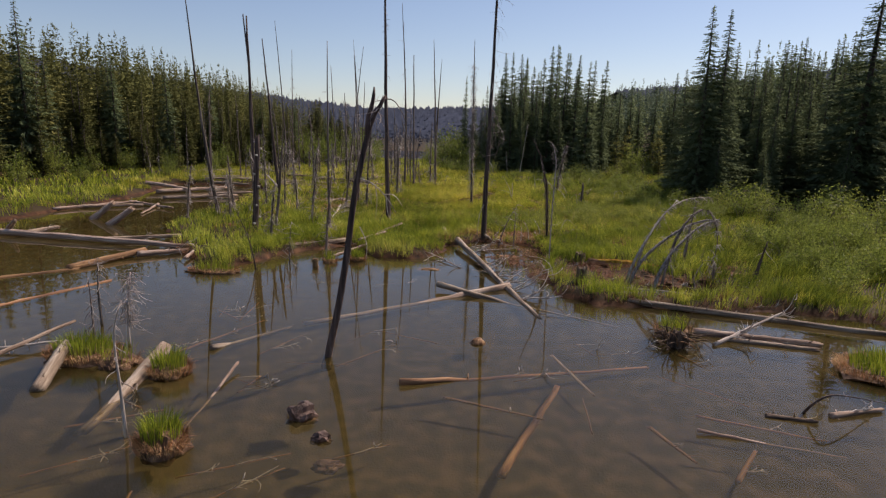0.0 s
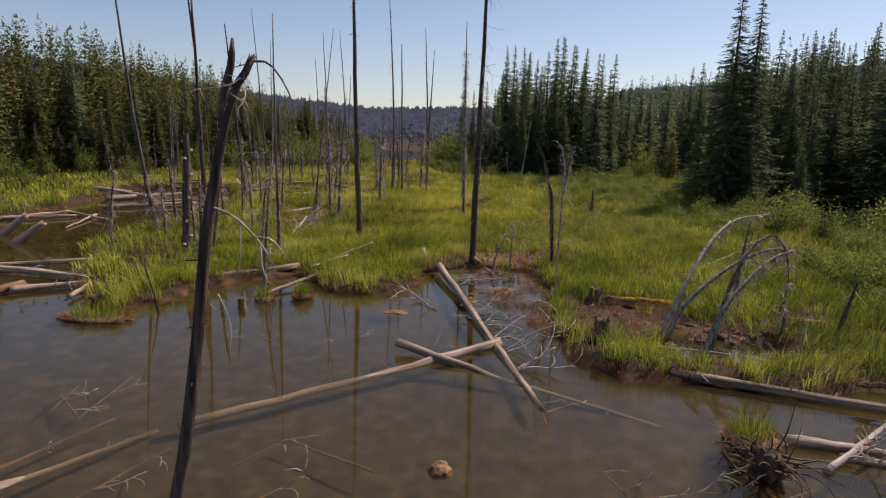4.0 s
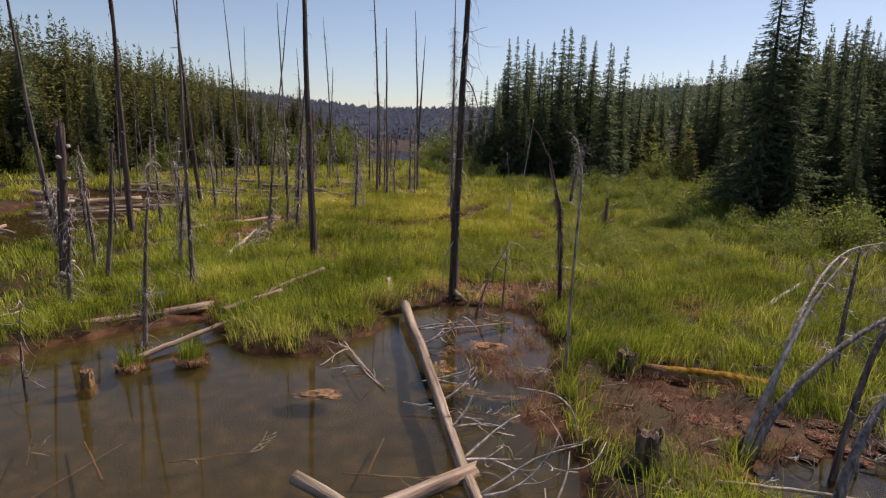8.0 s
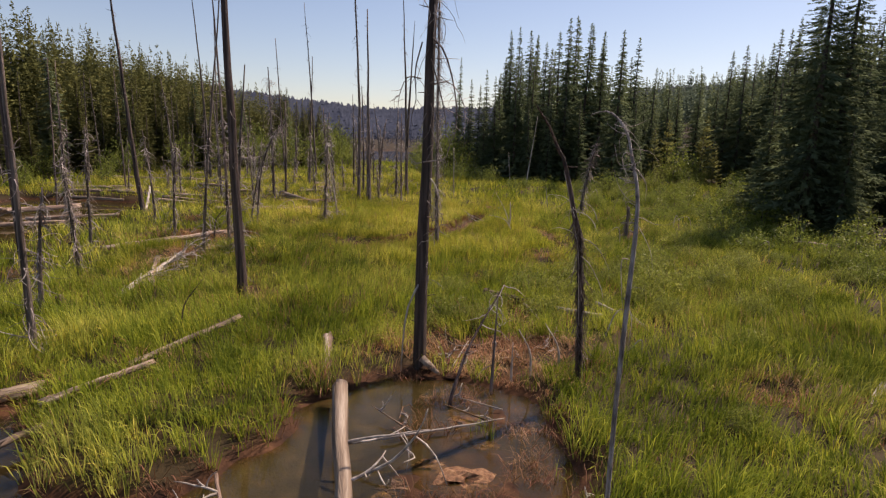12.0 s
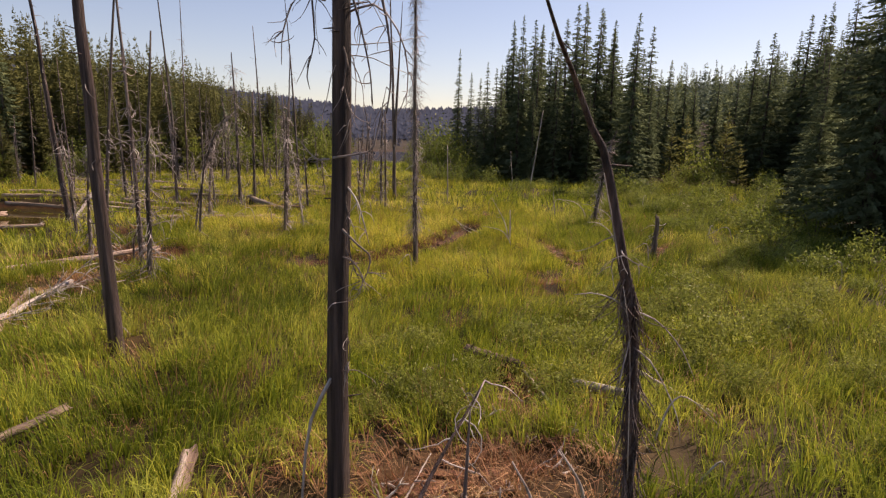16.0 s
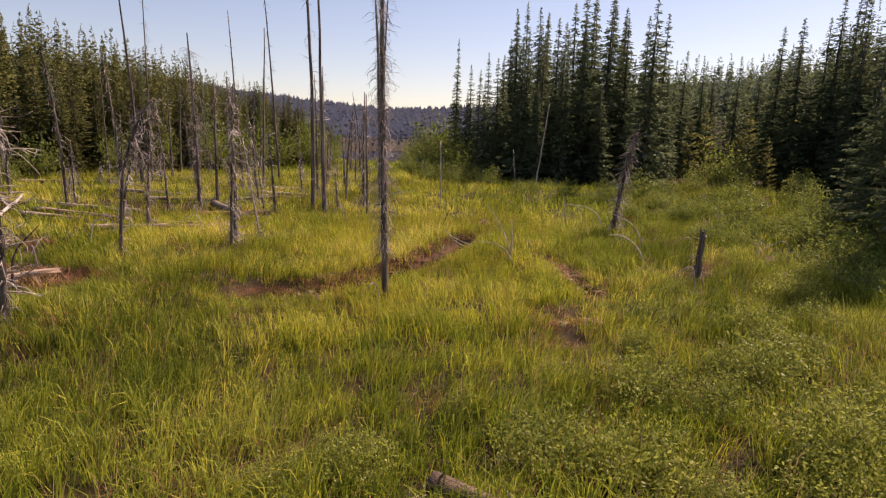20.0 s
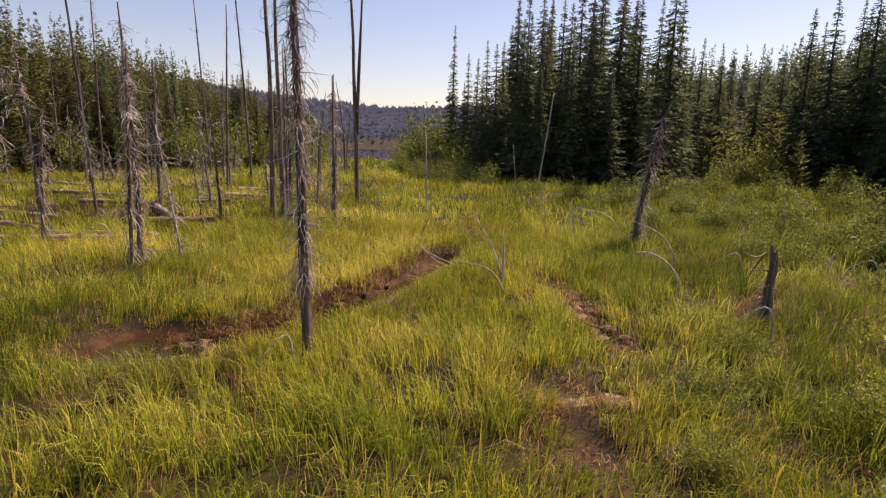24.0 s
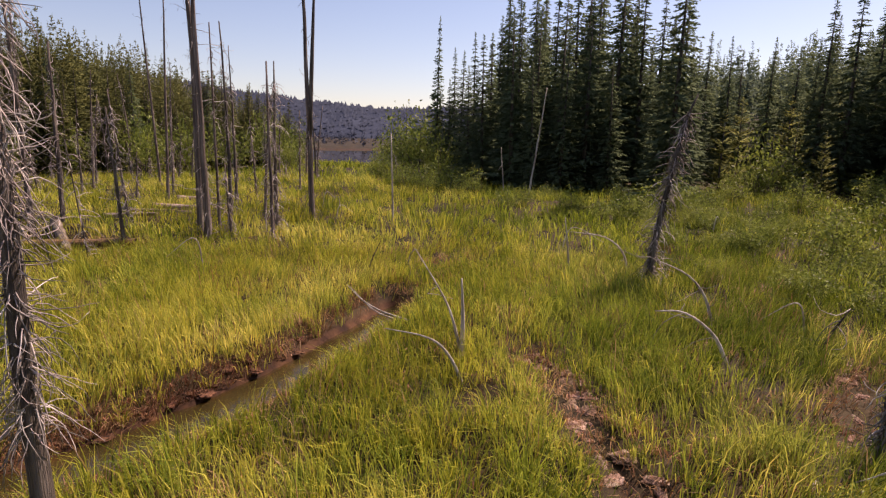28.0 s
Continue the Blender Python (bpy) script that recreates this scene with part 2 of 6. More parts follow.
def part(name, shape, material, parent, label="", smooth=True):
    ob = new(name, mesh_of(name, *shape, material, smooth) if not isinstance(shape, bpy.types.Mesh) else shape)
    ob.parent = parent
    return tagged(ob, label)


def tube(path, radii, sides=8, rough=0.0, seed=0, jag=0.0, ridge=0.0):
    """A limb along a path, with uneven girth and closed, optionally splintered ends."""
    r = random.Random(seed)
    path = [Vector(p) for p in path]
    verts, faces, up = [], [], Vector((0.31, 0.17, 0.93))
    ribs = [1 + ridge * r.uniform(-1, 0.7) for _ in range(sides)]
    for i, p in enumerate(path):
        way = (path[min(i + 1, len(path) - 1)] - path[max(i - 1, 0)]).normalized()
        if abs(way.dot(up)) > 0.96:
            up = Vector((0.9, 0.3, 0.1))
        a = way.cross(up).normalized()
        b = a.cross(way)
        for k in range(sides):
            w = 2 * math.pi * k / sides
            g = radii[i] * (ribs[k] + rough * r.uniform(-1, 1))
            off = way * (r.uniform(0, jag) * radii[i]) if jag and i == len(path) - 1 else Vector()
            verts.append(p + a * math.cos(w) * g + b * math.sin(w) * g + off)
        if i:
            o = (i - 1) * sides
            faces += [(o + k, o + (k + 1) % sides, o + sides + (k + 1) % sides, o + sides + k) for k in range(sides)]
    faces.append(tuple(range(sides - 1, -1, -1)))
    n = len(verts)
    verts.append(path[-1] - (path[-1] - path[-2]).normalized() * radii[-1] * 0.3)
    faces += [(n - sides + k, n - sides + (k + 1) % sides, n) for k in range(sides)]
    return verts, faces


def merge(shapes):
    verts, faces = [], []
    for v, f in shapes:
        o = len(verts)
        verts += list(v)
        faces += [tuple(i + o for i in q) for q in f]
    return verts, faces


def bend(points, n):
    """n + 1 points on a smooth line through the given ones."""
    p = np.array([tuple(q) for q in points], float)
    if len(p) < 3:
        return [Vector(p[0] + (p[-1] - p[0]) * i / n) for i in range(n + 1)]
    q = np.vstack([2 * p[0] - p[1], p, 2 * p[-1] - p[-2]])
    out = []
    for s in np.linspace(0, len(p) - 1, n + 1):
        i = min(int(s), len(p) - 2)
        u = s - i
        a, b, c, d = q[i], q[i + 1], q[i + 2], q[i + 3]
        out.append(Vector(0.5 * (2 * b + (c - a) * u + (2 * a - 5 * b + 4 * c - d) * u * u + (3 * b - a - 3 * c + d) * u ** 3)))
    return out


def twig_path(start, way, length, droop, curl, r, n=6):
    """A dead twig that keeps curling one way, with small kinks."""
    p, d, out = Vector(start), Vector(way).normalized(), [Vector(start)]
    axis = Vector((r.uniform(-1, 1), r.uniform(-1, 1), r.uniform(-0.4, 0.4))).normalized()
    turn = Matrix.Rotation(r.choice((-1, 1)) * r.uniform(0.2, 1.3) * curl * 4.2 / n, 3, axis)
    for _ in range(n):
        k = curl * 0.5
        d = (turn @ d + Vector((r.uniform(-k, k), r.uniform(-k, k), r.uniform(-k, k) - droop * 0.8))).normalized()
        p = p + d * length / n
        out.append(p.copy())
    return out


def value_noise(x, y, scale, seed):
    x, y = np.asarray(x, float) / scale, np.asarray(y, float) / scale
    xi, yi = np.floor(x).astype(np.int64), np.floor(y).astype(np.int64)
    u, v = x - xi, y - yi
    u, v = u * u * (3 - 2 * u), v * v * (3 - 2 * v)

    def h(i, j):
        k = (i * 374761393 + j * 668265263 + seed * 974711) & 0x7FFFFFFF
        k = ((k ^ (k >> 13)) * 1274126177) & 0x7FFFFFFF
        return (k ^ (k >> 16)) % 10007 / 10007.0

    return (h(xi, yi) * (1 - u) + h(xi + 1, yi) * u) * (1 - v) + (h(xi, yi + 1) * (1 - u) + h(xi + 1, yi + 1) * u) * v


# ---- the lie of the land: the water's level is z = 0 ----
POND = [(-60, -60), (-60, 17), (-30, 20), (-18.6, 23.6), (-18.4, 28), (-18.2, 33.5), (-20, 43), (-13.5, 43), (-11.2, 38), (-10.9, 33), (-11.6, 28), (-11.2, 23.8), (-9.2, 19.6),
        (-7.6, 17.6), (-6.5, 16.7), (-5.7, 18.0), (-5.3, 19.2), (-3.6, 21.2), (-3.0, 20.1), (-2.2, 19.2), (-1.0, 19.2), (-0.3, 20.1), (0.3, 21.6), (1.0, 22.7), (2.4, 22.7),
        (3.5, 22.0), (3.6, 20.4), (3.35, 18.6), (3.0, 16.6), (3.1, 14.9), (3.8, 14.1), (5.5, 14.15), (7.7, 14.05), (10.2, 13.6), (10.8, 12.3), (12.5, 8.5), (15, 2), (20, -60)]


def edge_distance(x, y, ring):
    """How far outside a closed outline a place lies; less than nought inside."""
    x, y = np.asarray(x, float), np.asarray(y, float)
    best, inside = np.full(x.shape, 1e9), np.zeros(x.shape, bool)
    for (ax, ay), (bx, by) in zip(ring, ring[1:] + ring[:1]):
        dx, dy = bx - ax, by - ay
        s = np.clip(((x - ax) * dx + (y - ay) * dy) / (dx * dx + dy * dy), 0, 1)
        best = np.minimum(best, np.hypot(x - ax - s * dx, y - ay - s * dy))
        if dy:
            inside ^= ((ay > y) != (by > y)) & (x < ax + (y - ay) / dy * dx)
    return np.where(inside, -best, best)


def line_distance(x, y, line):
    best = np.full(np.shape(x), 1e9)
    for (ax, ay, aw), (bx, by, bw) in zip(line, line[1:]):
        dx, dy = bx - ax, by - ay
        s = np.clip(((x - ax) * dx + (y - ay) * dy) / (dx * dx + dy * dy), 0, 1)
        best = np.minimum(best, np.hypot(x - ax - s * dx, y - ay - s * dy) - aw - s * (bw - aw))
    return best


def oval(x, y, cx, cy, rx, ry):
    q = np.hypot((x - cx) / rx, (y - cy) / ry)
    return (q - 1) * min(rx, ry)


CHANNEL = [(-0.4, 33.1, 0.28), (0.35, 33.6, 0.34), (1.0, 34.4, 0.36), (1.6, 35.35, 0.36), (2.1, 36.5, 0.32), (2.5, 37.7, 0.27), (2.97, 39.4, 0.14)]
TRENCH = [(5.15, 36.7, 0.02), (5.38, 35.6, 0.12), (5.55, 34.5, 0.2), (5.68, 33.9, 0.2), (5.8, 33.2, 0.08)]
RUT = [(9.0, 36.6, -0.03), (8.75, 36.0, 0.0), (8.35, 35.2, 0.03), (7.95, 34.4, 0.0)]


def wet(x, y):
    """How far a place lies from the edge of open water; less than nought in it."""
    wob = (value_noise(x, y, 0.9, 3) - 0.5) * 0.55 + (value_noise(x, y, 0.3, 4) - 0.5) * 0.25
    d = edge_distance(x, y, POND) + wob
    small = np.minimum.reduce([line_distance(x, y, CHANNEL), oval(x, y, -0.85, 33.05, 0.75, 0.68), oval(x, y, 6.5, 15.6, 1.5, 0.75),
                               oval(x, y, -6.6, 32.4, 1.4, 0.9), oval(x, y, -6.4, 43.2, 1.8, 0.7), oval(x, y, -10.5, 44, 2.2, 1.0)])
    return np.minimum(d, small + wob * 0.35)


def bare(x, y):
    """How far a place lies from the edge of bare brown mud; less than nought on it."""
    wob = (value_noise(x, y, 0.6, 8) - 0.5) * 0.5
    return wob + np.minimum.reduce([line_distance(x, y, TRENCH), line_distance(x, y, RUT), line_distance(x, y, [(4.5, 18.7, 0.28), (9.2, 17.3, 0.28)]), line_distance(x, y, CHANNEL) - 0.05, oval(x, y, -0.85, 33.05, 0.88, 0.8), oval(x, y, 2.7, 23.5, 1.45, 1.0), oval(x, y, 5.6, 16.9, 2.0, 1.0), oval(x, y, 4.4, 17.6, 1.0, 1.2), oval(x, y, 3.4, 25.5, 0.7, 0.5),
                                    oval(x, y, 5.05, 32.0, 0.5, 0.2), oval(x, y, 6.1, 34.6, 0.3, 0.25), oval(x, y, 4.6, 30.7, 0.16, 0.2), oval(x, y, -6.0, 33.2, 1.8, 1.0), oval(x, y, -5.4, 29.6, 0.8, 1.3), oval(x, y, 6.9, 22.0, 0.6, 0.5), oval(x, y, -0.5, 32.95, 0.9, 0.5)])


LEFT_EDGE = [(-90, 20), (-30, 33), (-28, 46), (-20, 56), (-15, 67), (-11.5, 76), (-14, 92), (-26, 112), (-50, 150), (-140, 400), (-600, 800), (-600, 20)]
RIGHT_EDGE = [(26, -60), (23, 16), (19, 27), (14.6, 34), (15.2, 42), (19, 52), (15, 59), (9, 57), (4.6, 59), (1.5, 65), (1.8, 76), (6, 96), (30, 160), (120, 400), (600, 800), (600, -60)]
LAKE = [(-26, 100), (-9, 84), (1, 82), (4, 96), (14, 130), (-4, 150), (-40, 140)]


def lie(x, y):
    """The height of the ground."""
    x, y = np.asarray(x, float), np.asarray(y, float)
    d = wet(x, y)
    depth = 0.10 + 0.55 * (1 - np.exp(np.minimum(d, 0) / 2.2))
    hummock = (value_noise(x, y, 1.3, 1) - 0.4) * 0.16 + (value_noise(x, y, 0.45, 2) - 0.5) * 0.09
    land = 0.02 + 0.16 * np.clip(d / 0.35, 0, 1) + np.clip(d / 1.2, 0, 1) * hummock
    land -= np.clip(-bare(x, y) / 0.3 + 0.3, 0, 1) * 0.09 * np.clip(d / 0.3, 0, 1)
    z = np.where(d < 0, -depth * np.clip(-d / 0.35, 0, 1) ** 0.7 + 0.02 * np.clip(1 + d / 0.1, 0, 1) + 0.05 * (value_noise(x, y, 0.8, 6) - 0.5), land)
    bay = np.clip(-np.minimum(oval(x, y, 2.5, 20.3, 1.5, 2.9), oval(x, y, 2.75, 17.2, 0.75, 1.6)) / 0.5, 0, 1)
    silted = -0.028 + 0.17 * (value_noise(x, y, 0.55, 15) * 0.65 + value_noise(x, y, 0.2, 16) * 0.35 - 0.5)
    z = np.where(d < 0, z + bay * np.maximum(silted - z, 0), z)
    pool = np.minimum(line_distance(x, y, CHANNEL), oval(x, y, -0.85, 33.05, 0.75, 0.68))
    z = z - 0.28 * np.clip(-pool / 0.2, 0, 1)
    far = np.clip((np.hypot(x, y - 20) - 14) / 25, 0, 1)
    z = z + np.where(d > 0, far * (0.25 + 0.35 * (value_noise(x, y, 6, 5) - 0.5)), 0)
    inl, inr = np.maximum(0, -edge_distance(x, y, LEFT_EDGE)), np.maximum(0, -edge_distance(x, y, RIGHT_EDGE))
    z = z + 0.13 * np.minimum(inl, 60) + 0.05 * np.maximum(inl - 60, 0) + np.clip(x - 14, 0, 60) * 0.012 * np.clip(inr / 4, 0, 1)
    hill = np.clip(x - 24, 0, 400) * np.clip((inr - 3) / 12, 0, 1)
    z = z + 0.16 * hill
    lk = edge_distance(x, y, LAKE)
    return np.where(lk < 3, np.minimum(z, np.clip(lk * 0.12, -0.6, 0.5)), z)


def height(x, y):
    return float(lie(np.array([x]), np.array([y]))[0])


def steps(a, b, fine, reach, growth):
    mid = list(np.arange(a, b, fine))
    lo, hi, s = [], [], fine
    while s < reach:
        s *= growth
        lo.append((lo[-1] if lo else a) - s)
        hi.append((hi[-1] if hi else b) + s)
    return np.array(lo[::-1] + mid + [b] + hi)


gx, gy = steps(-12, 11.5, 0.18, 700, 1.11), steps(4, 43, 0.19, 700, 1.11)
GX, GY = np.meshgrid(gx, gy)
GZ = lie(GX, GY)
nx, ny = len(gx), len(gy)
idx = np.arange(nx * ny).reshape(ny, nx)
quads = np.stack([idx[:-1, :-1], idx[:-1, 1:], idx[1:, 1:], idx[1:, :-1]], -1).reshape(-1, 4)
ground_mesh = fast_mesh("ground", np.stack([GX, GY, GZ], -1).reshape(-1, 3), quads, np.zeros((0, 3), int), M_GROUND)
ground_mesh.polygons.foreach_set("use_smooth", [True] * len(ground_mesh.polygons))
tagged(new("ground", ground_mesh), "wet brown peat meadow floor with muddy pond bed", "ground", kind="structure")


def sheet(name, x0, x1, y0, y1, label):
    ob = new(name, mesh_of(name, [(x0, y0, 0), (x1, y0, 0), (x1, y1, 0), (x0, y1, 0)], [(0, 1, 2, 3)], M_WATER, False))
    ob.visible_shadow = False
    return tagged(ob, label, "water", kind="structure")


sheet("water", -75, 21, -75, 46, "still brown beaver pond reflecting dead trees")
sheet("water_lake", -45, 16, 78, 155, "small far lake between wooded shores")


# ---- living conifers ----
def conifer_crown(h, width, n, seed, tiers=26, droop=0.35, start=0.06, blunt=0.0, size=1.0, boughs=8):
    """Boughs in whorls, each a flat feathered spray of thin needle sprigs. Corners and triangles."""
    g = np.random.default_rng(seed)
    p = 1.0 - 0.5 * blunt

    def reach(u):
        return width * np.clip(1 - u, 0.0, 1) ** p * (0.62 + 0.38 * np.clip((u - start) * 7 + 0.2, 0, 1)) + 0.005 * h

    level = start + (0.985 - start) * (np.arange(tiers) + g.uniform(-0.3, 0.3, tiers)) / (tiers - 1)
    level = np.clip(level, start, 0.988)
    bu = np.repeat(level, boughs) + g.normal(0, 0.25 / tiers, tiers * boughs)
    bw = np.repeat(g.uniform(0, 6.283, tiers), boughs) + 6.283 * (np.tile(np.arange(boughs), tiers) + g.normal(0, 0.22, tiers * boughs)) / boughs
    patchy = np.repeat(g.uniform(0.8, 1.12, tiers), boughs)
    br = reach(bu) * patchy * g.uniform(0.62, 1.18, tiers * boughs)
    # longer boughs carry more sprigs
    share = br / br.sum() * 0.66 + 0.34 / len(br)
    b = g.choice(len(br), n, p=share / share.sum())
    q = np.clip(g.uniform(0.02, 1.0, n) ** 0.62, 0, 1)
    r = br[b] * q
    c, s = np.cos(bw[b]), np.sin(bw[b])
    lift = np.abs(droop) * 0.45 * br[b] * q ** 3
    pos = np.stack([c * r, s * r, h * bu[b] - droop * r + lift], -1)
    fork = g.choice((-1, 1), n) * g.uniform(0.35, 1.15, n) * np.clip(1.25 - q, 0.25, 1)
    a = bw[b] + fork
    way = np.stack([np.cos(a), np.sin(a), -0.8 * droop + g.normal(0.0, 0.36, n)], -1)
    way /= np.linalg.norm(way, axis=1)[:, None]
    across = np.cross(way, g.normal(0, 0.55, (n, 3)) + np.array([0, 0, 1.0]))
    across /= np.linalg.norm(across, axis=1)[:, None]
    taper = np.clip(1.5 - bu[b], 0.85, 1)
    L = (size * (0.05 * taper + 0.30 * br[b] * np.clip(1.25 - q, 0.3, 1)) * g.uniform(0.65, 1.35, n))[:, None] * (4200 / n) ** 0.25
    wide = (size * (0.040 * taper + 0.022 * br[b]) * g.uniform(0.7, 1.3, n))[:, None] * math.sqrt(4200 / n)
    verts = [np.stack([pos - way * L * 0.15 + across * wide, pos - way * L * 0.15 - across * wide, pos + way * L], 1).reshape(-1, 3)]
    tris = [np.arange(n * 3).reshape(-1, 3)]
    # the leading shoot
    v0 = n * 3
    verts.append(np.array([[-0.012, -0.01, 0.96], [0.012, -0.01, 0.96], [0.0, 0.014, 0.96], [0.0, 0.0, 1.0]]) * np.array([0.3 * h, 0.3 * h, h]))
    tris.append(np.array([[v0, v0 + 1, v0 + 3], [v0 + 1, v0 + 2, v0 + 3], [v0 + 2, v0, v0 + 3]]))
    v, t = np.concatenate(verts), np.concatenate(tris)
    out = v * np.array([1.0, 1.0, 0.0])
    out /= np.linalg.norm(out, axis=1)[:, None] + 1e-6
    out[:, 2] = 1.3
    face = np.cross(v[t[:, 1]] - v[t[:, 0]], v[t[:, 2]] - v[t[:, 0]])
    turned = np.sum(face * out[t].mean(1), axis=1) < 0
    t[turned] = t[turned][:, [0, 2, 1]]
    out += np.repeat(g.normal(0, 0.18, (len(v) // 3 + 1, 3)), 3, axis=0)[:len(v)]
    return v, t, out / np.linalg.norm(out, axis=1)[:, None]


def crown_mesh(name, material, *a, **k):
    v, t, out = conifer_crown(*a, **k)
    return fast_mesh(name, v, np.zeros((0, 4), int), t, material, out)


def trunk_mesh(d):
    return mesh_of("trunk", *tube([(0, 0, -0.5), (0.03, 0, 4), (0, 0, 9.7)], [d, d * 0.65, d * 0.06], 7), M_BARK)


NEAR_SPRUCES = [(crown_mesh("crown", M_SPRUCE, 10, 2.15, 22000, s, tiers=56, droop=0.42, size=1.05, boughs=11), trunk_mesh(0.17)) for s in (1, 2, 3)]
SPRUCES = [(crown_mesh("crown", M_SPRUCE, 10, 2.0, 7500, s, tiers=44, droop=0.40, size=1.1), trunk_mesh(0.17)) for s in (1, 2, 3)]
SPIRES = [(crown_mesh("crown", M_SPRUCE, 10, 1.65, 7500, s, tiers=46, droop=0.42, size=1.1), trunk_mesh(0.14)) for s in (4, 5, 6)]
PINES = [(crown_mesh("crown", M_PINE, 10, 1.5, 5600, s, tiers=34, droop=-0.08, blunt=0.2, boughs=8), trunk_mesh(0.14)) for s in (7, 8, 9)]


def tree(kind, name, x, y, h, wide, label, group, k=None):
    crown, trunk = kind[rnd.randrange(len(kind)) if k is None else k]
    s = h / 10
    t = thing(name, pose(x, y, height(x, y) - 0.05, rnd.uniform(-1.2, 1.2), rnd.uniform(-1.2, 1.2), rnd.uniform(0, 360)) @ Matrix.Diagonal((s * wide, s * wide, s, 1)), label, "tree", group)
    part("trunk", trunk, M_BARK, t)
    part("crown", crown, M_SPRUCE, t)
    return t


EDGE = "spruces at the meadow's edge"
BIG = "tall dark green spruce with drooping boughs to the ground"
for x, y, h, w, k in ((16.0, 38.0, 12.0, 1.0, 0), (17.4, 38.6, 11.9, 0.95, 1), (18.9, 40.5, 7.2, 1.1, 2), (16.6, 36.6, 4.6, 1.2, 1), (24.4, 35.8, 13.8, 1.3, 2), (22.0, 38.5, 7.8, 1.1, 0), (20.2, 37.2, 5.4, 1.1, 1),
                      (27.5, 38.0, 10.5, 1.1, 1), (29.5, 33.5, 12.0, 1.1, 0), (25.5, 31.2, 8.2, 1.15, 0), (27.0, 29.0, 10.5, 1.1, 1), (18.2, 45.0, 7.6, 1.0, 2), (21.5, 46.5, 8.4, 1.0, 0), (25.5, 43.0, 8.6, 1.0, 1), (20.0, 42.5, 7.6, 0.9, 2), (24.0, 40.0, 8.0, 1.0, 0),
                      (15.6, 40.6, 6.0, 1.0, 1), (22.6, 33.6, 4.6, 1.1, 2), (18.9, 35.6, 3.6, 1.2, 0), (28.5, 43.5, 11, 1.0, 2), (32, 38, 12, 1.1, 1), (33, 45, 11, 1.0, 0), (21.2, 41.0, 7.0, 1.05, 1), (23.2, 42.6, 8.0, 1.0, 2), (26.2, 40.4, 9.2, 1.0, 0), (30.5, 41.0, 11.0, 1.0, 2)):
    tree(NEAR_SPRUCES if y < 41.5 and x < 26 else SPRUCES, "spruce_tree", x, y, h, w, BIG, EDGE, k)
for x, y, h, w in ((2.0, 69.5, 10.3, 0.55), (3.0, 67, 6.2, 0.8), (4.6, 68, 9.2, 0.7), (3.7, 65.2, 7.6, 0.85), (4.2, 63.0, 6.6, 0.95), (5.4, 64.2, 8.6, 0.9), (3.2, 70, 8.4, 0.75), (6.0, 69.5, 10.4, 0.8), (6.9, 64.5, 10.2, 0.9), (9.0, 64, 11, 0.9), (8.6, 57.9, 7.0, 1.0), (7.3, 58.2, 6.2, 1.0), (5.6, 66.5, 8.4, 0.9), (5.0, 61.5, 8.0, 0.9), (6.9, 74, 13.4, 0.75), (7.4, 69.5, 13.0, 0.7), (8.2, 66.5, 11.0, 0.9), (6.4, 59.5, 9.0, 0.95), (7.6, 60.5, 9.4, 1.0), (8.8, 60.2, 10.0, 1.0), (9.3, 71, 12.6, 0.75),
                   (10.0, 62.5, 11.6, 0.95), (10.9, 66, 13.2, 0.85), (12.1, 67.5, 13.6, 0.8), (12.6, 64, 12.4, 0.9), (11.5, 60.4, 11.8, 1.0), (9.9, 58.6, 9.2, 1.0), (10.9, 58.0, 6.4, 1.1), (12.9, 60.5, 10.4, 1.0), (13.0, 70.5, 14.0, 0.8), (13.9, 63, 8.2, 0.9), (12.55, 54.3, 10.5, 0.95), (15.05, 63.1, 9.3, 0.9), (16.0, 62.0, 7.0, 0.95), (14.6, 60.4, 5.2, 1.1), (16.9, 65, 8.0, 0.9)):
    tree(SPIRES, "fir_tree", x, y, h * 1.0, w * 1.12, "slender spire-topped dark fir in a dense clump", "firs in the clump")
YOUNG = [(crown_mesh("crown", M_YOUNG, 10, 2.2, 2200, s, tiers=14, droop=-0.3, start=0.03, blunt=0.7, boughs=8), PINES[0][1]) for s in (14, 15)]
for x, y, h in ((17.2, 60.5, 4.4), (18.9, 62.5, 5.0), (21.0, 60.8, 4.2), (23.6, 66.5, 5.6), (26.5, 70, 5.2), (30, 73, 5.4), (20.6, 57.5, 3.2), (28, 66, 4.0)):
    tree(YOUNG, "young_pine", x, y, h, 1.0, "young yellow-green pine at the wood's edge", "young pines")


for x, y, hh in ((-33, 38, 11), (-31.5, 41, 10), (-30.5, 46, 9), (-30, 43, 12), (-27.5, 50, 9.5), (-24.5, 53, 9), (-19, 62, 7.5), (-16.6, 66, 7), (-36, 36, 12), (-34.5, 43, 11), (-14.5, 72, 6.5), (-22.5, 58, 8), (-29, 52, 10), (-39, 38, 12)):
    tree(SPRUCES, "spruce_tree", x, y, hh, 0.85, "dark spruce standing among olive-green pines", "spruces in the pine wood")


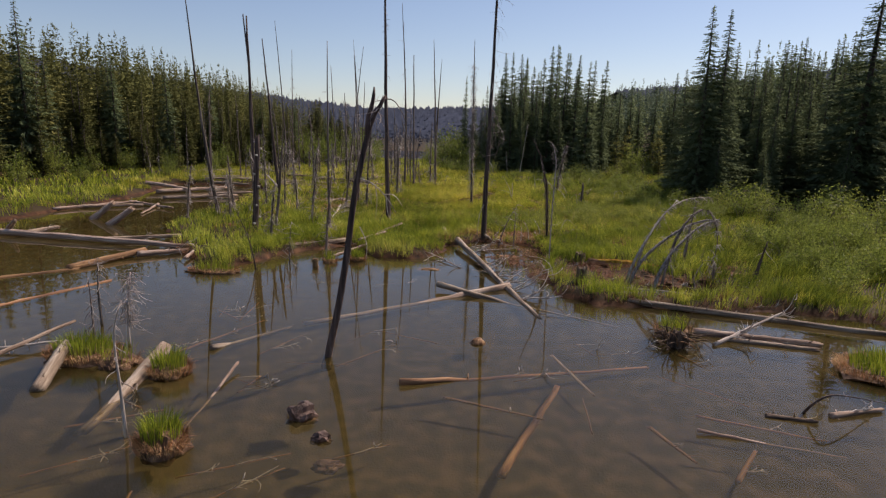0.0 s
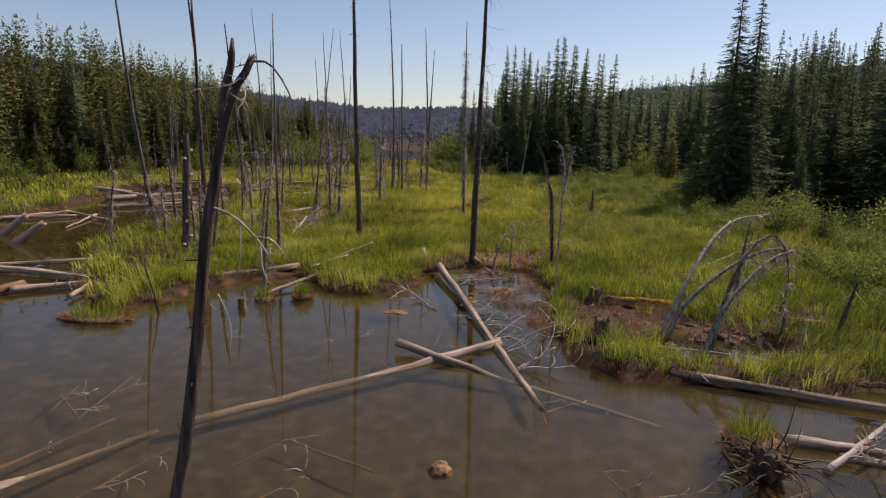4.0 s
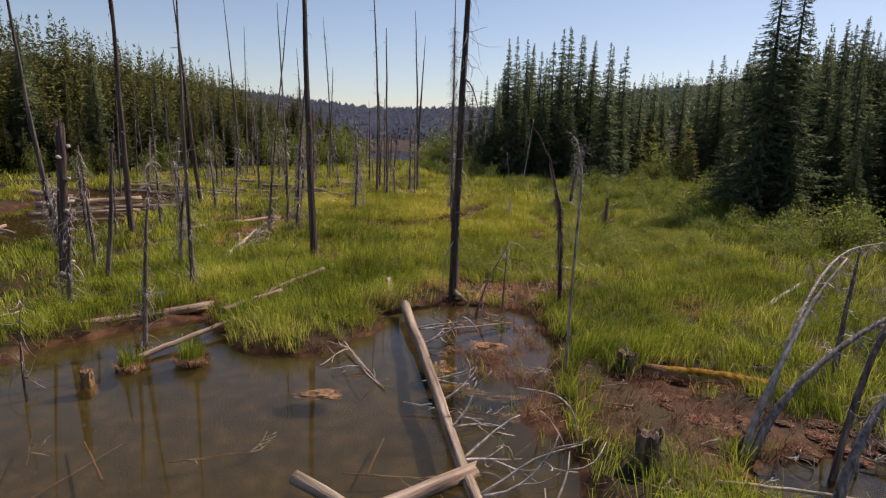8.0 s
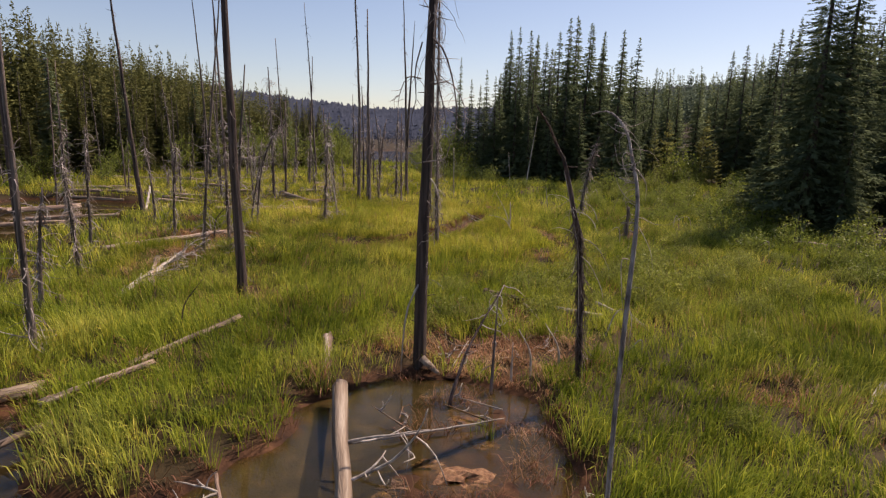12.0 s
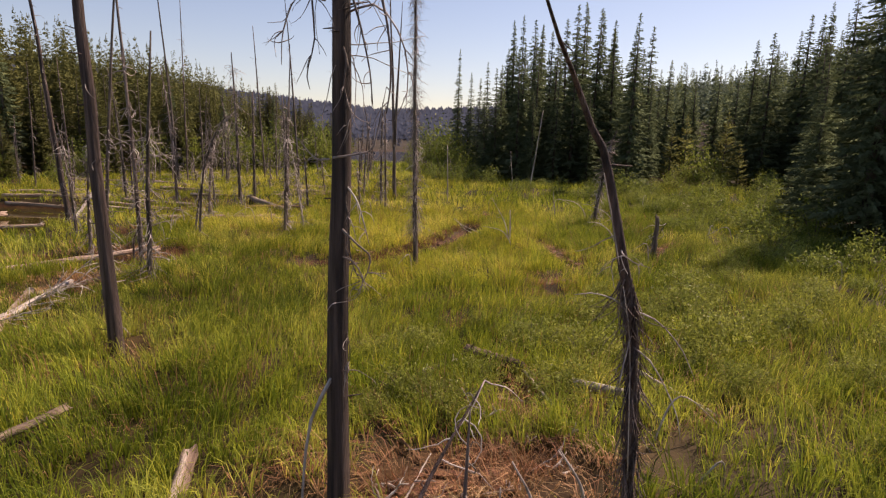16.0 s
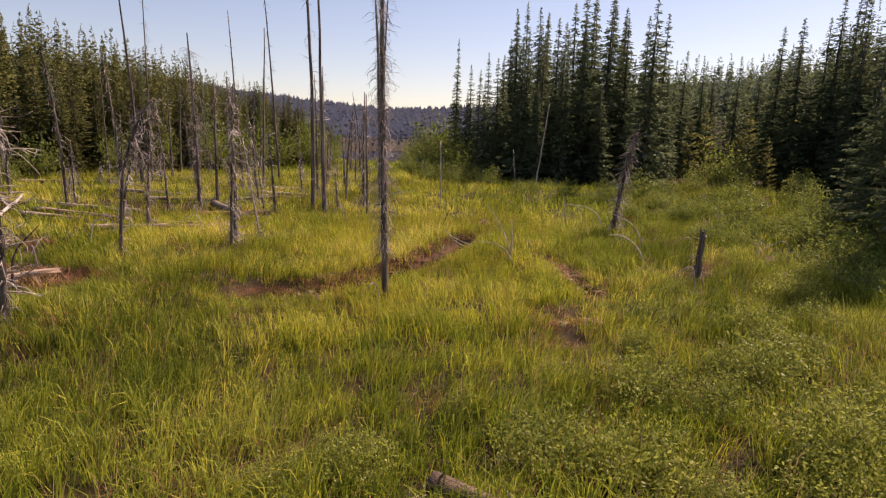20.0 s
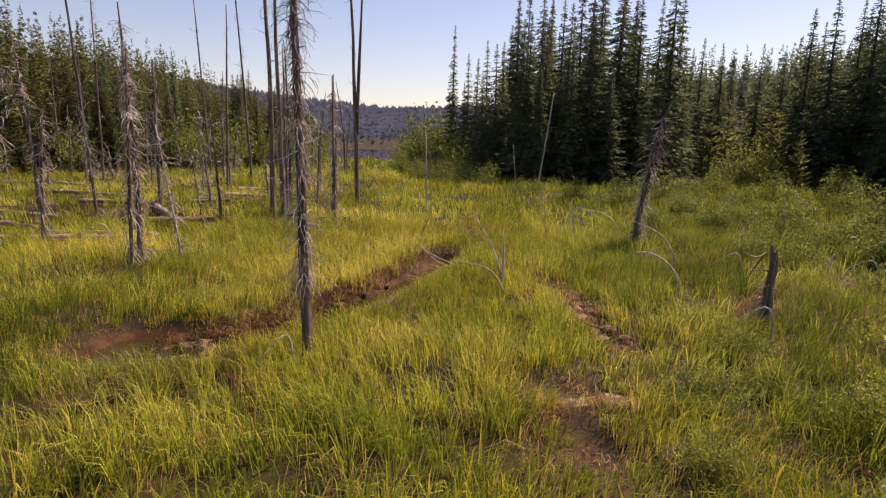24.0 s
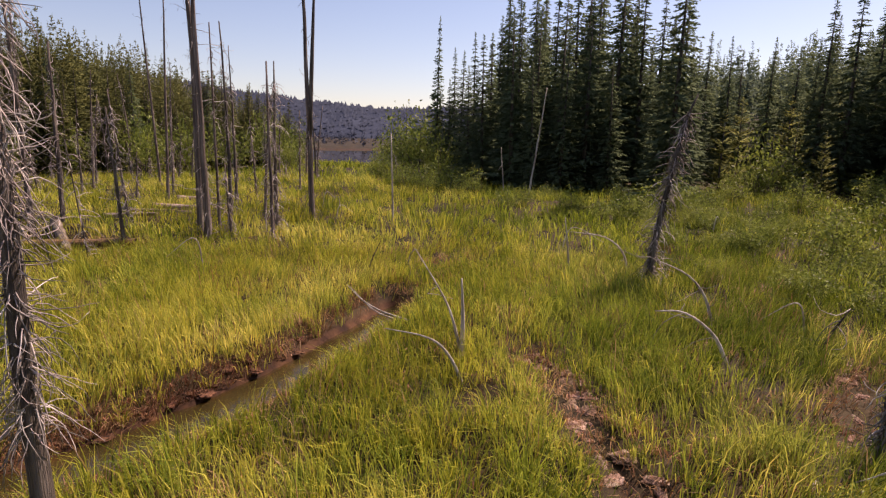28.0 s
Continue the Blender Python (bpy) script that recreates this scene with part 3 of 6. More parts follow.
def wood(name, places, kinds, material, label, seed, needles=300, start=None):
    """Many far trees in one mesh."""
    g = np.random.default_rng(seed)
    forms = [conifer_crown(10, kinds[i % len(kinds)][0], needles, seed + i, tiers=24, droop=kinds[i % len(kinds)][1], start=start or kinds[i % len(kinds)][2], blunt=kinds[i % len(kinds)][3], size=0.8, boughs=6) for i in range(6)]
    allv, allt, alln, o = [], [], [], 0
    z = lie(places[:, 0], places[:, 1])
    for (x, y, h), z0 in zip(places, z):
        v, t, out = forms[g.integers(6)]
        a, s = g.uniform(0, 6.28), h / 10
        c, n = math.cos(a) * s * g.uniform(0.85, 1.25), math.sin(a) * s
        allv.append(np.stack([x + v[:, 0] * c - v[:, 1] * n, y + v[:, 0] * n + v[:, 1] * c, z0 - 0.2 + v[:, 2] * s], -1))
        alln.append(np.stack([out[:, 0] * math.cos(a) - out[:, 1] * math.sin(a), out[:, 0] * math.sin(a) + out[:, 1] * math.cos(a), out[:, 2]], -1))
        allt.append(t + o)
        o += len(v)
    ob = new(name, fast_mesh(name, np.concatenate(allv), np.zeros((0, 4), int), np.concatenate(allt), material, np.concatenate(alln)))
    return tagged(ob, label, "forest", kind="stuff")


def scatter(ring, x0, x1, y0, y1, n, lo, hi, seed, inner=0.5, keep=None):
    g = np.random.default_rng(seed)
    x, y = g.uniform(x0, x1, n), g.uniform(y0, y1, n)
    d = -edge_distance(x, y, ring)
    ok = d > inner
    if keep is not None:
        ok &= keep(x, y, d)
    h = g.uniform(lo, hi, n) * (0.8 + 0.45 * value_noise(x, y, 9, seed))
    return np.stack([x, y, h], -1)[ok]


PINE_FORM, FIR_FORM = ((1.25, -0.1, 0.06, 0.2), (1.15, 0.1, 0.06, 0.15)), ((1.65, 0.35, 0.05, 0.1), (1.4, 0.42, 0.05, 0.0))
def settle(places):
    """Taller trees towards the near shore, shorter ones down the valley."""
    places[:, 2] *= np.clip(0.66 + (-places[:, 0] - 12) / 26 * 0.5, 0.66, 1.15)
    return places


front = settle(scatter(LEFT_EDGE, -62, -6, 30, 118, 1500, 5.6, 8.2, 21, 0.4, lambda x, y, d: d < 6))
for x, y, h in front[:190]:
    tree(PINES, "pine_tree", x, y, h, 1.25, "olive-green lodgepole pine in a dense stand", "pines along the wood's edge")
for x, y, h in scatter(LEFT_EDGE, -45, -9, 30, 90, 700, 2.2, 4.6, 26, -2.0, lambda x, y, d: d < 1.2)[:80]:
    tree(PINES, "young_pine", x, y, h, 1.7, "young olive-green pine at the foot of the wood", "young pines")
deep = settle(scatter(LEFT_EDGE, -150, -8, 24, 200, 12000, 7.0, 9.2, 22, 4, lambda x, y, d: (d < 32) & (y < 140)))
fore = -edge_distance(deep[:, 0], deep[:, 1], LEFT_EDGE) < 11
fore &= deep[:, 1] < 95
wood("pine_wood", np.concatenate([front[190:], deep[fore]]), PINE_FORM, M_PINE, "dense olive-green pine forest on a gentle slope", 31, 800)
wood("pine_wood_upper", deep[~fore], PINE_FORM, M_PINE, "olive-green pine forest on the upper slope", 32, 210, 0.15)
firs = scatter(RIGHT_EDGE, 3, 230, 30, 330, 9000, 8.5, 11.0, 23, 4, lambda x, y, d: (d < 52) & ((x > 24) & (y > 46) | (y > 68) | (x > 34)))
close = np.hypot(firs[:, 0] - 4, firs[:, 1] - 29) < 50
for x, y, h in firs[close][:230]:
    tree(SPIRES if rnd.random() < 0.6 else SPRUCES, "fir_tree", x, y, h, rnd.uniform(0.85, 1.15), "dark fir in the dense stand on the slope", "firs on the slope")
rest = np.concatenate([firs[~close], firs[close][230:]])
# firs beyond 85 m take the needle colour with haze mixed in
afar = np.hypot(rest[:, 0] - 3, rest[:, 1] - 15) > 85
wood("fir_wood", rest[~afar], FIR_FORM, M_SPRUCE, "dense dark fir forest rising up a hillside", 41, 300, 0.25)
wood("fir_wood_upper", rest[afar], FIR_FORM, M_HAZE_FIR, "fir forest high on the hillside, its needles tinted blue as haze", 42, 190, 0.4)
valley = [(-160, 158), (60, 158), (140, 420), (-260, 420)]
for x, y, h, w in ((27, 52, 10.5, 1.05), (30, 55, 11, 1.0), (25.5, 56, 9.5, 1.05), (33, 58, 11.5, 1.0), (28.5, 60, 10, 1.1), (36, 62, 12, 1.0), (31.5, 64, 10.5, 1.05), (26.5, 49, 8.5, 1.05), (31, 49, 11, 1.05), (35, 53, 11.5, 1.1), (38, 68, 12, 1.0), (33.5, 69, 10, 1.1), (41, 75, 12.5, 1.0), (36, 74, 11, 1.05), (29.5, 75, 9, 1.0), (33, 79, 11, 1.0), (38.5, 82, 12, 1.0), (24.5, 71.5, 9.5, 0.9), (21.5, 70.5, 9.5, 0.9), (19, 69.5, 9, 0.9)):
    tree(SPRUCES, "spruce_tree", x, y, h, w * 0.9, "dark green spruce standing on the wooded slope", "spruces on the slope")
# the valley firs wear the painted haze colour, not needle green
wood("valley_wood", scatter(valley, -260, 140, 156, 420, 1500, 3.2, 5.4, 25, 0), FIR_FORM, M_HAZE, "forest closing off the far end of the valley, painted blue-grey as haze", 61, 60)
wood("shore_wood", scatter(RIGHT_EDGE, 18, 60, -40, 34, 420, 7.5, 12.0, 24, 4, lambda x, y, d: x > 26), FIR_FORM, M_SPRUCE, "dark firs standing behind the shore shrubs", 51, 300)


# ---- distant ridges ----
def ridge(name, x0, x1, y, crest, trees, seed, label):
    """A wooded hill along the skyline, with the trees that fringe it."""
    g = np.random.default_rng(seed)
    n = 60
    xs = np.linspace(x0, x1, n)
    rows = [(0, -0.02), (0.12, 0.45), (0.25, 0.8), (0.4, 1.0), (0.7, 0.9), (1.0, 0.0)]
    depth = 220
    verts = [(x, y + depth * a, max(-2, crest(x) * b) - (0.5 if b < 0.1 else 0)) for a, b in rows for x in xs]
    quads = [(j * n + i, j * n + i + 1, (j + 1) * n + i + 1, (j + 1) * n + i) for j in range(len(rows) - 1) for i in range(n - 1)]
    v, q, t = [np.array(verts)], np.array(quads), []
    o = len(verts)
    for _ in range(trees):
        x, a = g.uniform(x0, x1), g.uniform(0.0, 0.42)
        b = np.interp(a, [r[0] for r in rows], [r[1] for r in rows])
        h, w = g.uniform(2.4, 4.4), g.uniform(1.1, 1.8)
        z = crest(x) * b - 1
        rr = [(w * math.cos(k * 1.2566), w * math.sin(k * 1.2566)) for k in range(5)]
        v.append(np.array([(x + c, y + depth * a + s, z + g.uniform(0, 1.5)) for c, s in rr] + [(x, y + depth * a, z + h)]))
        t += [(o + k, o + (k + 1) % 5, o + 5) for k in range(5)]
        o += 6
    v = np.concatenate(v)
    up = g.normal(0, 0.12, v.shape) + np.array([0.0, -0.35, 1.0])
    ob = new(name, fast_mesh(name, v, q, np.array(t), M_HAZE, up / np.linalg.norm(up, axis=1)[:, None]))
    return tagged(ob, label, "forest", kind="structure")


# both hills get their haze from the blue-grey base colour
ridge("backdrop_valley", -420, 330, 420, lambda x: 25 + 3 * math.sin(x * 0.013) + max(0, -x - 60) * 0.10 + max(0, x - 40) * 0.05, 4600, 61, "wooded ridge closing the valley, painted blue-grey as haze")
ridge("backdrop_hill", 130, 900, 380, lambda x: 38 + 0.16 * (x - 130) - 0.00009 * (x - 130) ** 2 + 3 * math.sin(x * 0.02), 4200, 62, "wooded hill beyond the firs, haze painted into its blue tone")


# ---- standing dead trees ----
def snag(path, d0, d1=0.03, branches=8, length=0.7, lo=0.35, hi=0.95, droop=0.25, fuzz=0, material=None, label="bare grey dead conifer standing in the sedge", name="dead_tree", stubs=10, side=None, seed=None, fine=None, shag=None, limb_thick=1.0, twig=None, kink=0.6):
    """A dead trunk with separate limbs, a fuzz of fine dead twigs, and short snapped stubs."""
    material = material or M_SNAG
    if fuzz >= 40 and 15 < path[0][1] < 32 and seed is None:
        branches, limb_thick, kink = int(branches * 1.6), 1.5, 0.75
    r = random.Random(seed if seed is not None else round(path[0][0] * 131 + path[0][1] * 17))
    x, y = path[0][:2]
    z0 = path[0][2] if len(path[0]) > 2 else height(x, y)
    base = Vector((x, y, z0))
    pts = [Vector((p[0], p[1], p[2])) - base for p in path[1:]]
    line = bend([Vector((0, 0, -0.5))] + [Vector((0, 0, 0.02))] + pts, 16)
    tall = sum((b - a).length for a, b in zip(line, line[1:]))
    rad = []
    for i, p in enumerate(line):
        u = i / 16
        rad.append((d1 + (d0 - d1) * (1 - u) ** 0.85) / 2 * (1.25 if i <= 1 else 1.0))
    line = [p + Vector((r.uniform(-1, 1), r.uniform(-1, 1), 0)) * min(0.02, d0 * 0.07) for p in line]
    t = thing(name, base, label, "dead tree", "dead trees in the marsh")
    part("trunk", tube(line, rad, 16 if d0 > 0.12 else 8, 0.04, r.random(), jag=2.5, ridge=0.11), material, t)

    def at(u):
        s = u * 16
        i = min(int(s), 15)
        return line[i].lerp(line[i + 1], s - i), rad[i]

    for _ in range(branches):
        u = r.uniform(lo, hi)
        p, rr = at(u)
        w = r.uniform(0, 6.283) if side is None else side + r.uniform(-1.5, 1.5)
        n = length * r.uniform(0.5, 1.3) * (1.15 - 0.5 * u)
        main = twig_path(p, (math.cos(w), math.sin(w), r.uniform(-0.5, 0.4)), n, droop * r.uniform(0.1, 1.3), 0.46, r, 7)
        thick = min(rr * 0.5, 0.006 + 0.006 * n) * limb_thick
        limb = part("branch", tube(main, [thick * (1 - 0.8 * i / 7) for i in range(8)], 5), M_TWIG, t, "bleached drooping dead branch")
        for _ in range(r.randrange(1, 4) if y < 40 else 1):
            q = main[r.randrange(2, 7)]
            side_way = Vector((r.uniform(-1, 1), r.uniform(-1, 1), r.uniform(-0.9, 0.3)))
            part("twig", tube(twig_path(q, side_way, n * r.uniform(0.25, 0.55), droop, 0.4, r, 4), [thick * 0.5 * (1 - 0.18 * i) for i in range(5)], 4), M_TWIG, limb)
    if fuzz:
        shapes, fine = [], fine or (0.0075 if y < 25 else 0.011)
        fuzz = int(fuzz * (1.0 if y < 25 else 1.5))
        for _ in range(int(fuzz * 2.0)):
            u = r.uniform(max(0.12, lo - 0.06), hi) if shag is None else r.uniform(*shag)
            p, rr = at(u)
            w = r.uniform(0, 6.283) if side is None else side + r.uniform(-1.3, 1.3)
            n = length * r.uniform(0.45, 1.25) * (1.2 - 0.6 * u)
            way = (math.cos(w), math.sin(w), r.uniform(-0.5, 0.5)) if shag is None else (0.14 * math.cos(w), 0.14 * math.sin(w), -1.0)
            shapes.append(tube(twig_path(p + Vector((math.cos(w), math.sin(w), 0)) * (0 if shag is None else rr * 1.1), way, n, r.uniform(0.2, 0.85) * min(1, droop * 2.5), kink if shag is None else 0.5, r, 6), [fine * (1 - 0.12 * i) for i in range(7)], 3))
        tagged(part("twig_tangle", merge(shapes), twig or M_TWIG, t, "tangled grey dead twigs"), kind="stuff")
    if stubs and y < 46:
        for _ in range(stubs):
            p, rr = at(r.uniform(0.2, 0.97))
            w = r.uniform(0, 6.283)
            part("stub", tube([p, p + Vector((math.cos(w), math.sin(w), r.uniform(-0.2, 0.3))) * (rr + r.uniform(0.05, 0.16))], [min(0.012, rr * 0.3), 0.004], 4), material, t)
    return t


S1 = snag([(-2.1, 10.35, -0.15), (-1.86, 10.3, 1.0), (-1.71, 10.3, 2.0), (-1.55, 10.3, 3.1), (-1.36, 10.3, 4.05), (-1.22, 10.3, 4.4), (-1.08, 10.3, 4.66)], 0.145, 0.06, branches=6, length=0.6, lo=0.78, hi=0.98, stubs=14, material=M_CHAR,
          label="charred leaning dead tree with a forked top, standing in the pond")
part("fork", tube(bend([(0.74, -0.05, 4.2), (0.76, -0.05, 4.5), (0.84, -0.05, 4.75), (0.86, -0.05, 4.98)], 6), [0.045, 0.042, 0.04, 0.035, 0.035, 0.03, 0.012], 7, 0.15, 3, 2), M_CHAR, S1, "splintered burnt fork")
long_limb = part("branch", tube(bend([(0.58, -0.05, 3.46), (0.85, -0.15, 3.38), (1.1, -0.2, 3.15), (1.27, -0.25, 2.9)], 8), [0.018 - 0.0017 * i for i in range(9)], 6), M_PALE, S1, "long bleached drooping branch")
for a, b, c in (((1.05, -0.2, 3.2), (1.25, -0.3, 3.2), (1.4, -0.3, 3.0)), ((1.1, -0.2, 3.15), (1.12, -0.2, 2.9), (1.2, -0.25, 2.75)), ((0.9, -0.15, 3.35), (0.95, -0.3, 3.1), (0.93, -0.35, 2.8))):
    part("twig", tube(bend([a, b, c], 5), [0.009 - 0.0013 * i for i in range(6)], 4), M_PALE, long_limb)
part("branch", tube(bend([(1.0, -0.05, 4.8), (1.2, -0.05, 4.78), (1.38, -0.05, 4.5), (1.42, -0.05, 4.25)], 8), [0.014 - 0.0014 * i for i in range(9)], 5), M_SNAG, S1)
part("branch", tube(bend([(0.62, -0.05, 2.6), (0.75, -0.1, 2.3), (0.72, -0.1, 1.9)], 6), [0.010 - 0.0013 * i for i in range(7)], 5), M_PALE, S1, "thin bleached hanging branch")

S2 = snag([(1.57, 22.9), (1.61, 22.9, 3.2), (1.67, 22.9, 6.5), (1.75, 22.9, 11.0)], 0.25, 0.05, branches=14, length=1.0, lo=0.57, hi=0.93, droop=0.4, side=-0.4, fuzz=14, stubs=24, material=M_CHAR, label="tall dark dead conifer with long drooping bleached limbs", seed=4, fine=0.006)
for name_, line_, thick_ in (("hooked bleached branch", [(0.0, -0.06, 3.2), (0.18, -0.16, 3.23), (0.33, -0.18, 3.28), (0.38, -0.18, 3.46), (0.44, -0.18, 3.75)], 0.013),
                             ("hooked bleached branch", [(-0.02, -0.1, 3.19), (-0.12, -0.16, 3.2), (-0.26, -0.18, 3.36)], 0.012),
                             ("curling bleached branch", [(0.06, -0.05, 2.63), (0.21, -0.1, 2.5), (0.31, -0.12, 2.41), (0.26, -0.12, 2.22), (0.16, -0.12, 2.14)], 0.013),
                             ("curling bleached branch", [(0.07, -0.05, 2.39), (0.17, -0.1, 2.36), (0.25, -0.12, 2.22), (0.19, -0.12, 2.06), (0.03, -0.14, 2.02)], 0.010),
                             ("curling bleached branch", [(0.08, 0.0, 3.0), (0.2, -0.08, 2.85), (0.27, -0.1, 2.62), (0.3, -0.1, 2.5)], 0.012),
                             ("hooked bleached branch", [(0.08, 0.0, 4.3), (0.35, -0.1, 4.35), (0.55, -0.15, 4.1), (0.6, -0.15, 3.75), (0.5, -0.15, 3.5)], 0.013),
                             ("hooked bleached branch", [(-0.06, 0.0, 4.4), (-0.25, -0.1, 4.4), (-0.36, -0.12, 4.15), (-0.38, -0.12, 3.9)], 0.014)):
    limb_ = part("branch", tube(bend(line_, 9), [thick_ * 0.75 * (1 - 0.08 * i) for i in range(10)], 5, 0.2), M_TWIG, S2, name_)
    hang = random.Random(round(line_[-1][2] * 100))
    for _ in range(6):
        q_ = bend(line_, 9)[hang.randrange(3, 10)]
        part("twig", tube(twig_path(q_, (hang.uniform(-1, 1), hang.uniform(-0.6, 0.4), hang.uniform(-1, 0.2)), hang.uniform(0.08, 0.24), 0.2, 0.6, hang, 6), [0.0045 - 0.0005 * i for i in range(7)], 4), M_TWIG, limb_)
for line_, thick_ in (([(0.05, -0.03, 5.0), (0.28, -0.1, 4.75), (0.44, -0.15, 4.2), (0.47, -0.17, 3.8), (0.44, -0.18, 3.55)], 0.016), ([(0.05, -0.04, 4.75), (0.2, -0.1, 4.3), (0.3, -0.14, 3.9), (0.33, -0.15, 3.62)], 0.013), ([(0.06, -0.04, 4.1), (0.12, -0.1, 3.95), (0.1, -0.12, 3.75), (0.16, -0.14, 3.55), (0.1, -0.14, 3.4)], 0.012),
                      ([(-0.05, -0.03, 4.9), (-0.14, -0.1, 4.5), (-0.12, -0.12, 4.1), (-0.18, -0.13, 3.85), (-0.16, -0.13, 3.72)], 0.011), ([(0.08, -0.02, 2.9), (0.12, -0.06, 2.7), (0.14, -0.08, 2.4), (0.22, -0.1, 2.2)], 0.011), ([(0.09, -0.02, 1.75), (0.13, -0.08, 1.6), (0.12, -0.1, 1.42)], 0.006)):
    limb_ = part("branch", tube(bend(line_, 10), [thick_ * (1 - 0.07 * i) for i in range(11)], 6, 0.15), M_SNAG, S2, "dark drooping dead branch")
    hang = random.Random(round(thick_ * 9000) + len(line_))
    for _ in range(7):
        q_ = bend(line_, 10)[hang.randrange(2, 11)]
        part("twig", tube(twig_path(q_, (hang.uniform(-1, 1), hang.uniform(-0.6, 0.4), hang.uniform(-1, 0.1)), hang.uniform(0.1, 0.32), 0.25, 0.45, hang, 6), [0.005 - 0.0006 * i for i in range(7)], 4), M_TWIG, limb_)
part("branch", tube(bend([(-0.02, -0.08, 1.35), (-0.18, -0.2, 1.0), (-0.24, -0.25, 0.5), (-0.26, -0.3, 0.0)], 6), [0.018 - 0.0015 * i for i in range(7)], 5), M_PALE, S2, "peeled branch hanging to the ground")
part("root", tube([(0.05, -0.1, 0.15), (0.2, -0.2, 0.05), (0.34, -0.24, -0.05)], [0.06, 0.05, 0.02], 7, 0.1), M_LOG, S2, "pale spreading root")
snag([(-2.52, 26.4), (-2.6, 26.4, 3.0), (-2.68, 26.4, 7.0), (-2.75, 26.4, 11.2)], 0.27, 0.05, branches=3, length=0.4, fuzz=8, stubs=30, material=M_CHAR, label="tall dark burnt pole with snapped stubs, in the meadow")
snag([(-4.42, 22.6), (-4.45, 22.6, 3.0), (-4.45, 22.6, 7.3)], 0.16, 0.02, branches=9, length=0.55, lo=0.3, hi=0.7, fuzz=40, stubs=14)
snag([(-3.95, 19.5, -0.1), (-3.85, 19.5, 1.5), (-3.62, 19.5, 3.7)], 0.12, 0.02, branches=7, length=0.5, fuzz=46, label="twiggy grey dead sapling standing in the pond's edge")
A1 = snag([(-7.25, 22.4), (-7.15, 22.4, 2.0), (-7.05, 22.4, 3.75)], 0.27, 0.17, branches=0, fuzz=0, stubs=8, material=M_CHAR, label="thick charred broken trunk with bare pale patches")
for k in range(14):
    w, z = k * 2.3 + 4.4, 0.4 + k * 0.235
    v, f = tube([(0.03 + math.cos(w) * 0.08 + 0.05 * z, math.sin(w) * 0.08, z), (0.03 + math.cos(w) * 0.165 + 0.05 * z, math.sin(w) * 0.165, z + 0.02)], [0.055, 0.03], 6, 0.3, k)
    part("fungus", (v, f), M_FUNGUS, A1, "pale shelf fungus")
snag([(-6.62, 23.0), (-6.45, 23, 1.8), (-6.3, 23, 3.4)], 0.15, 0.06, branches=3, length=0.4, fuzz=10, stubs=10)
C1 = snag([(-9.3, 29.0), (-9.4, 29, 4.5), (-9.46, 29, 9.2)], 0.28, 0.07, branches=3, length=0.4, stubs=22, material=M_CHAR, label="tall forked burnt pole at the pond's edge")
part("fork", tube([(-0.1, 0, 6.5), (-0.32, 0, 9.1)], [0.05, 0.03], 6, 0.1, 2, 3), M_CHAR, C1)
snag([(-9.5, 31.4), (-9.6, 31.4, 4.3)], 0.14, 0.03, branches=7, length=0.6, fuzz=60)
snag([(-10.4, 26.9), (-10.9, 26.9, 4.0), (-11.45, 26.9, 10.2)], 0.24, 0.03, branches=10, length=0.7, lo=0.15, hi=0.55, fuzz=90, stubs=16, label="leaning grey dead tree thick with dead twigs")
snag([(-9.9, 27.6), (-10.1, 27.6, 2.8)], 0.16, 0.05, branches=4, length=0.5, fuzz=40)
snag([(-8.8, 27.2), (-8.75, 27.2, 2.4)], 0.11, 0.04, branches=3, length=0.4, fuzz=14)
snag([(-13.8, 52), (-14.1, 52, 6), (-14.6, 52, 13)], 0.22, 0.03, branches=8, length=0.9, lo=0.1, hi=0.6, fuzz=40)
snag([(-5.1, 30.4), (-4.8, 30.4, 3.2), (-4.2, 30.4, 8.2)], 0.13, 0.02, branches=6, length=0.5, lo=0.3, hi=0.7, fuzz=40)
snag([(-4.48, 30.8), (-4.55, 30.8, 4), (-4.72, 30.8, 8.1)], 0.14, 0.02, branches=9, length=0.5, lo=0.3, hi=0.75, fuzz=50)
snag([(-8.0, 56.5), (-8.3, 56.5, 6), (-8.7, 56.5, 12.3)], 0.2, 0.03, branches=4, length=0.6, fuzz=20)
snag([(-3.0, 36.8), (-2.95, 36.8, 2.5), (-3.05, 36.8, 4.6)], 0.13, 0.03, branches=9, length=0.55, fuzz=70, lo=0.25)
snag([(-3.05, 45.0), (-3.05, 45, 6), (-3.4, 45, 13.2)], 0.25, 0.03, branches=9, length=0.7, lo=0.3, hi=0.95, fuzz=14, stubs=26)
M1 = snag([(-0.8, 48.2), (-0.9, 48.2, 5), (-1.15, 48.2, 11.3)], 0.26, 0.03, branches=4, length=0.5, fuzz=18, stubs=16, label="slim double-topped dead pole in the far meadow")
part("fork", tube(bend([(-0.05, 0, 2.6), (0.12, 0, 6.0), (0.3, 0, 9.6)], 5), [0.09, 0.07, 0.06, 0.04, 0.03, 0.01], 6), M_SNAG, M1)
snag([(1.5, 32.65), (1.44, 32.65, 3.5), (1.38, 32.65, 9.0)], 0.19, 0.03, branches=12, length=0.5, lo=0.52, hi=0.93, droop=0.5, fuzz=330, stubs=16, fine=0.0062, kink=0.75, label="grey dead spruce wrapped in hanging dead twigs beside a muddy channel", seed=9)
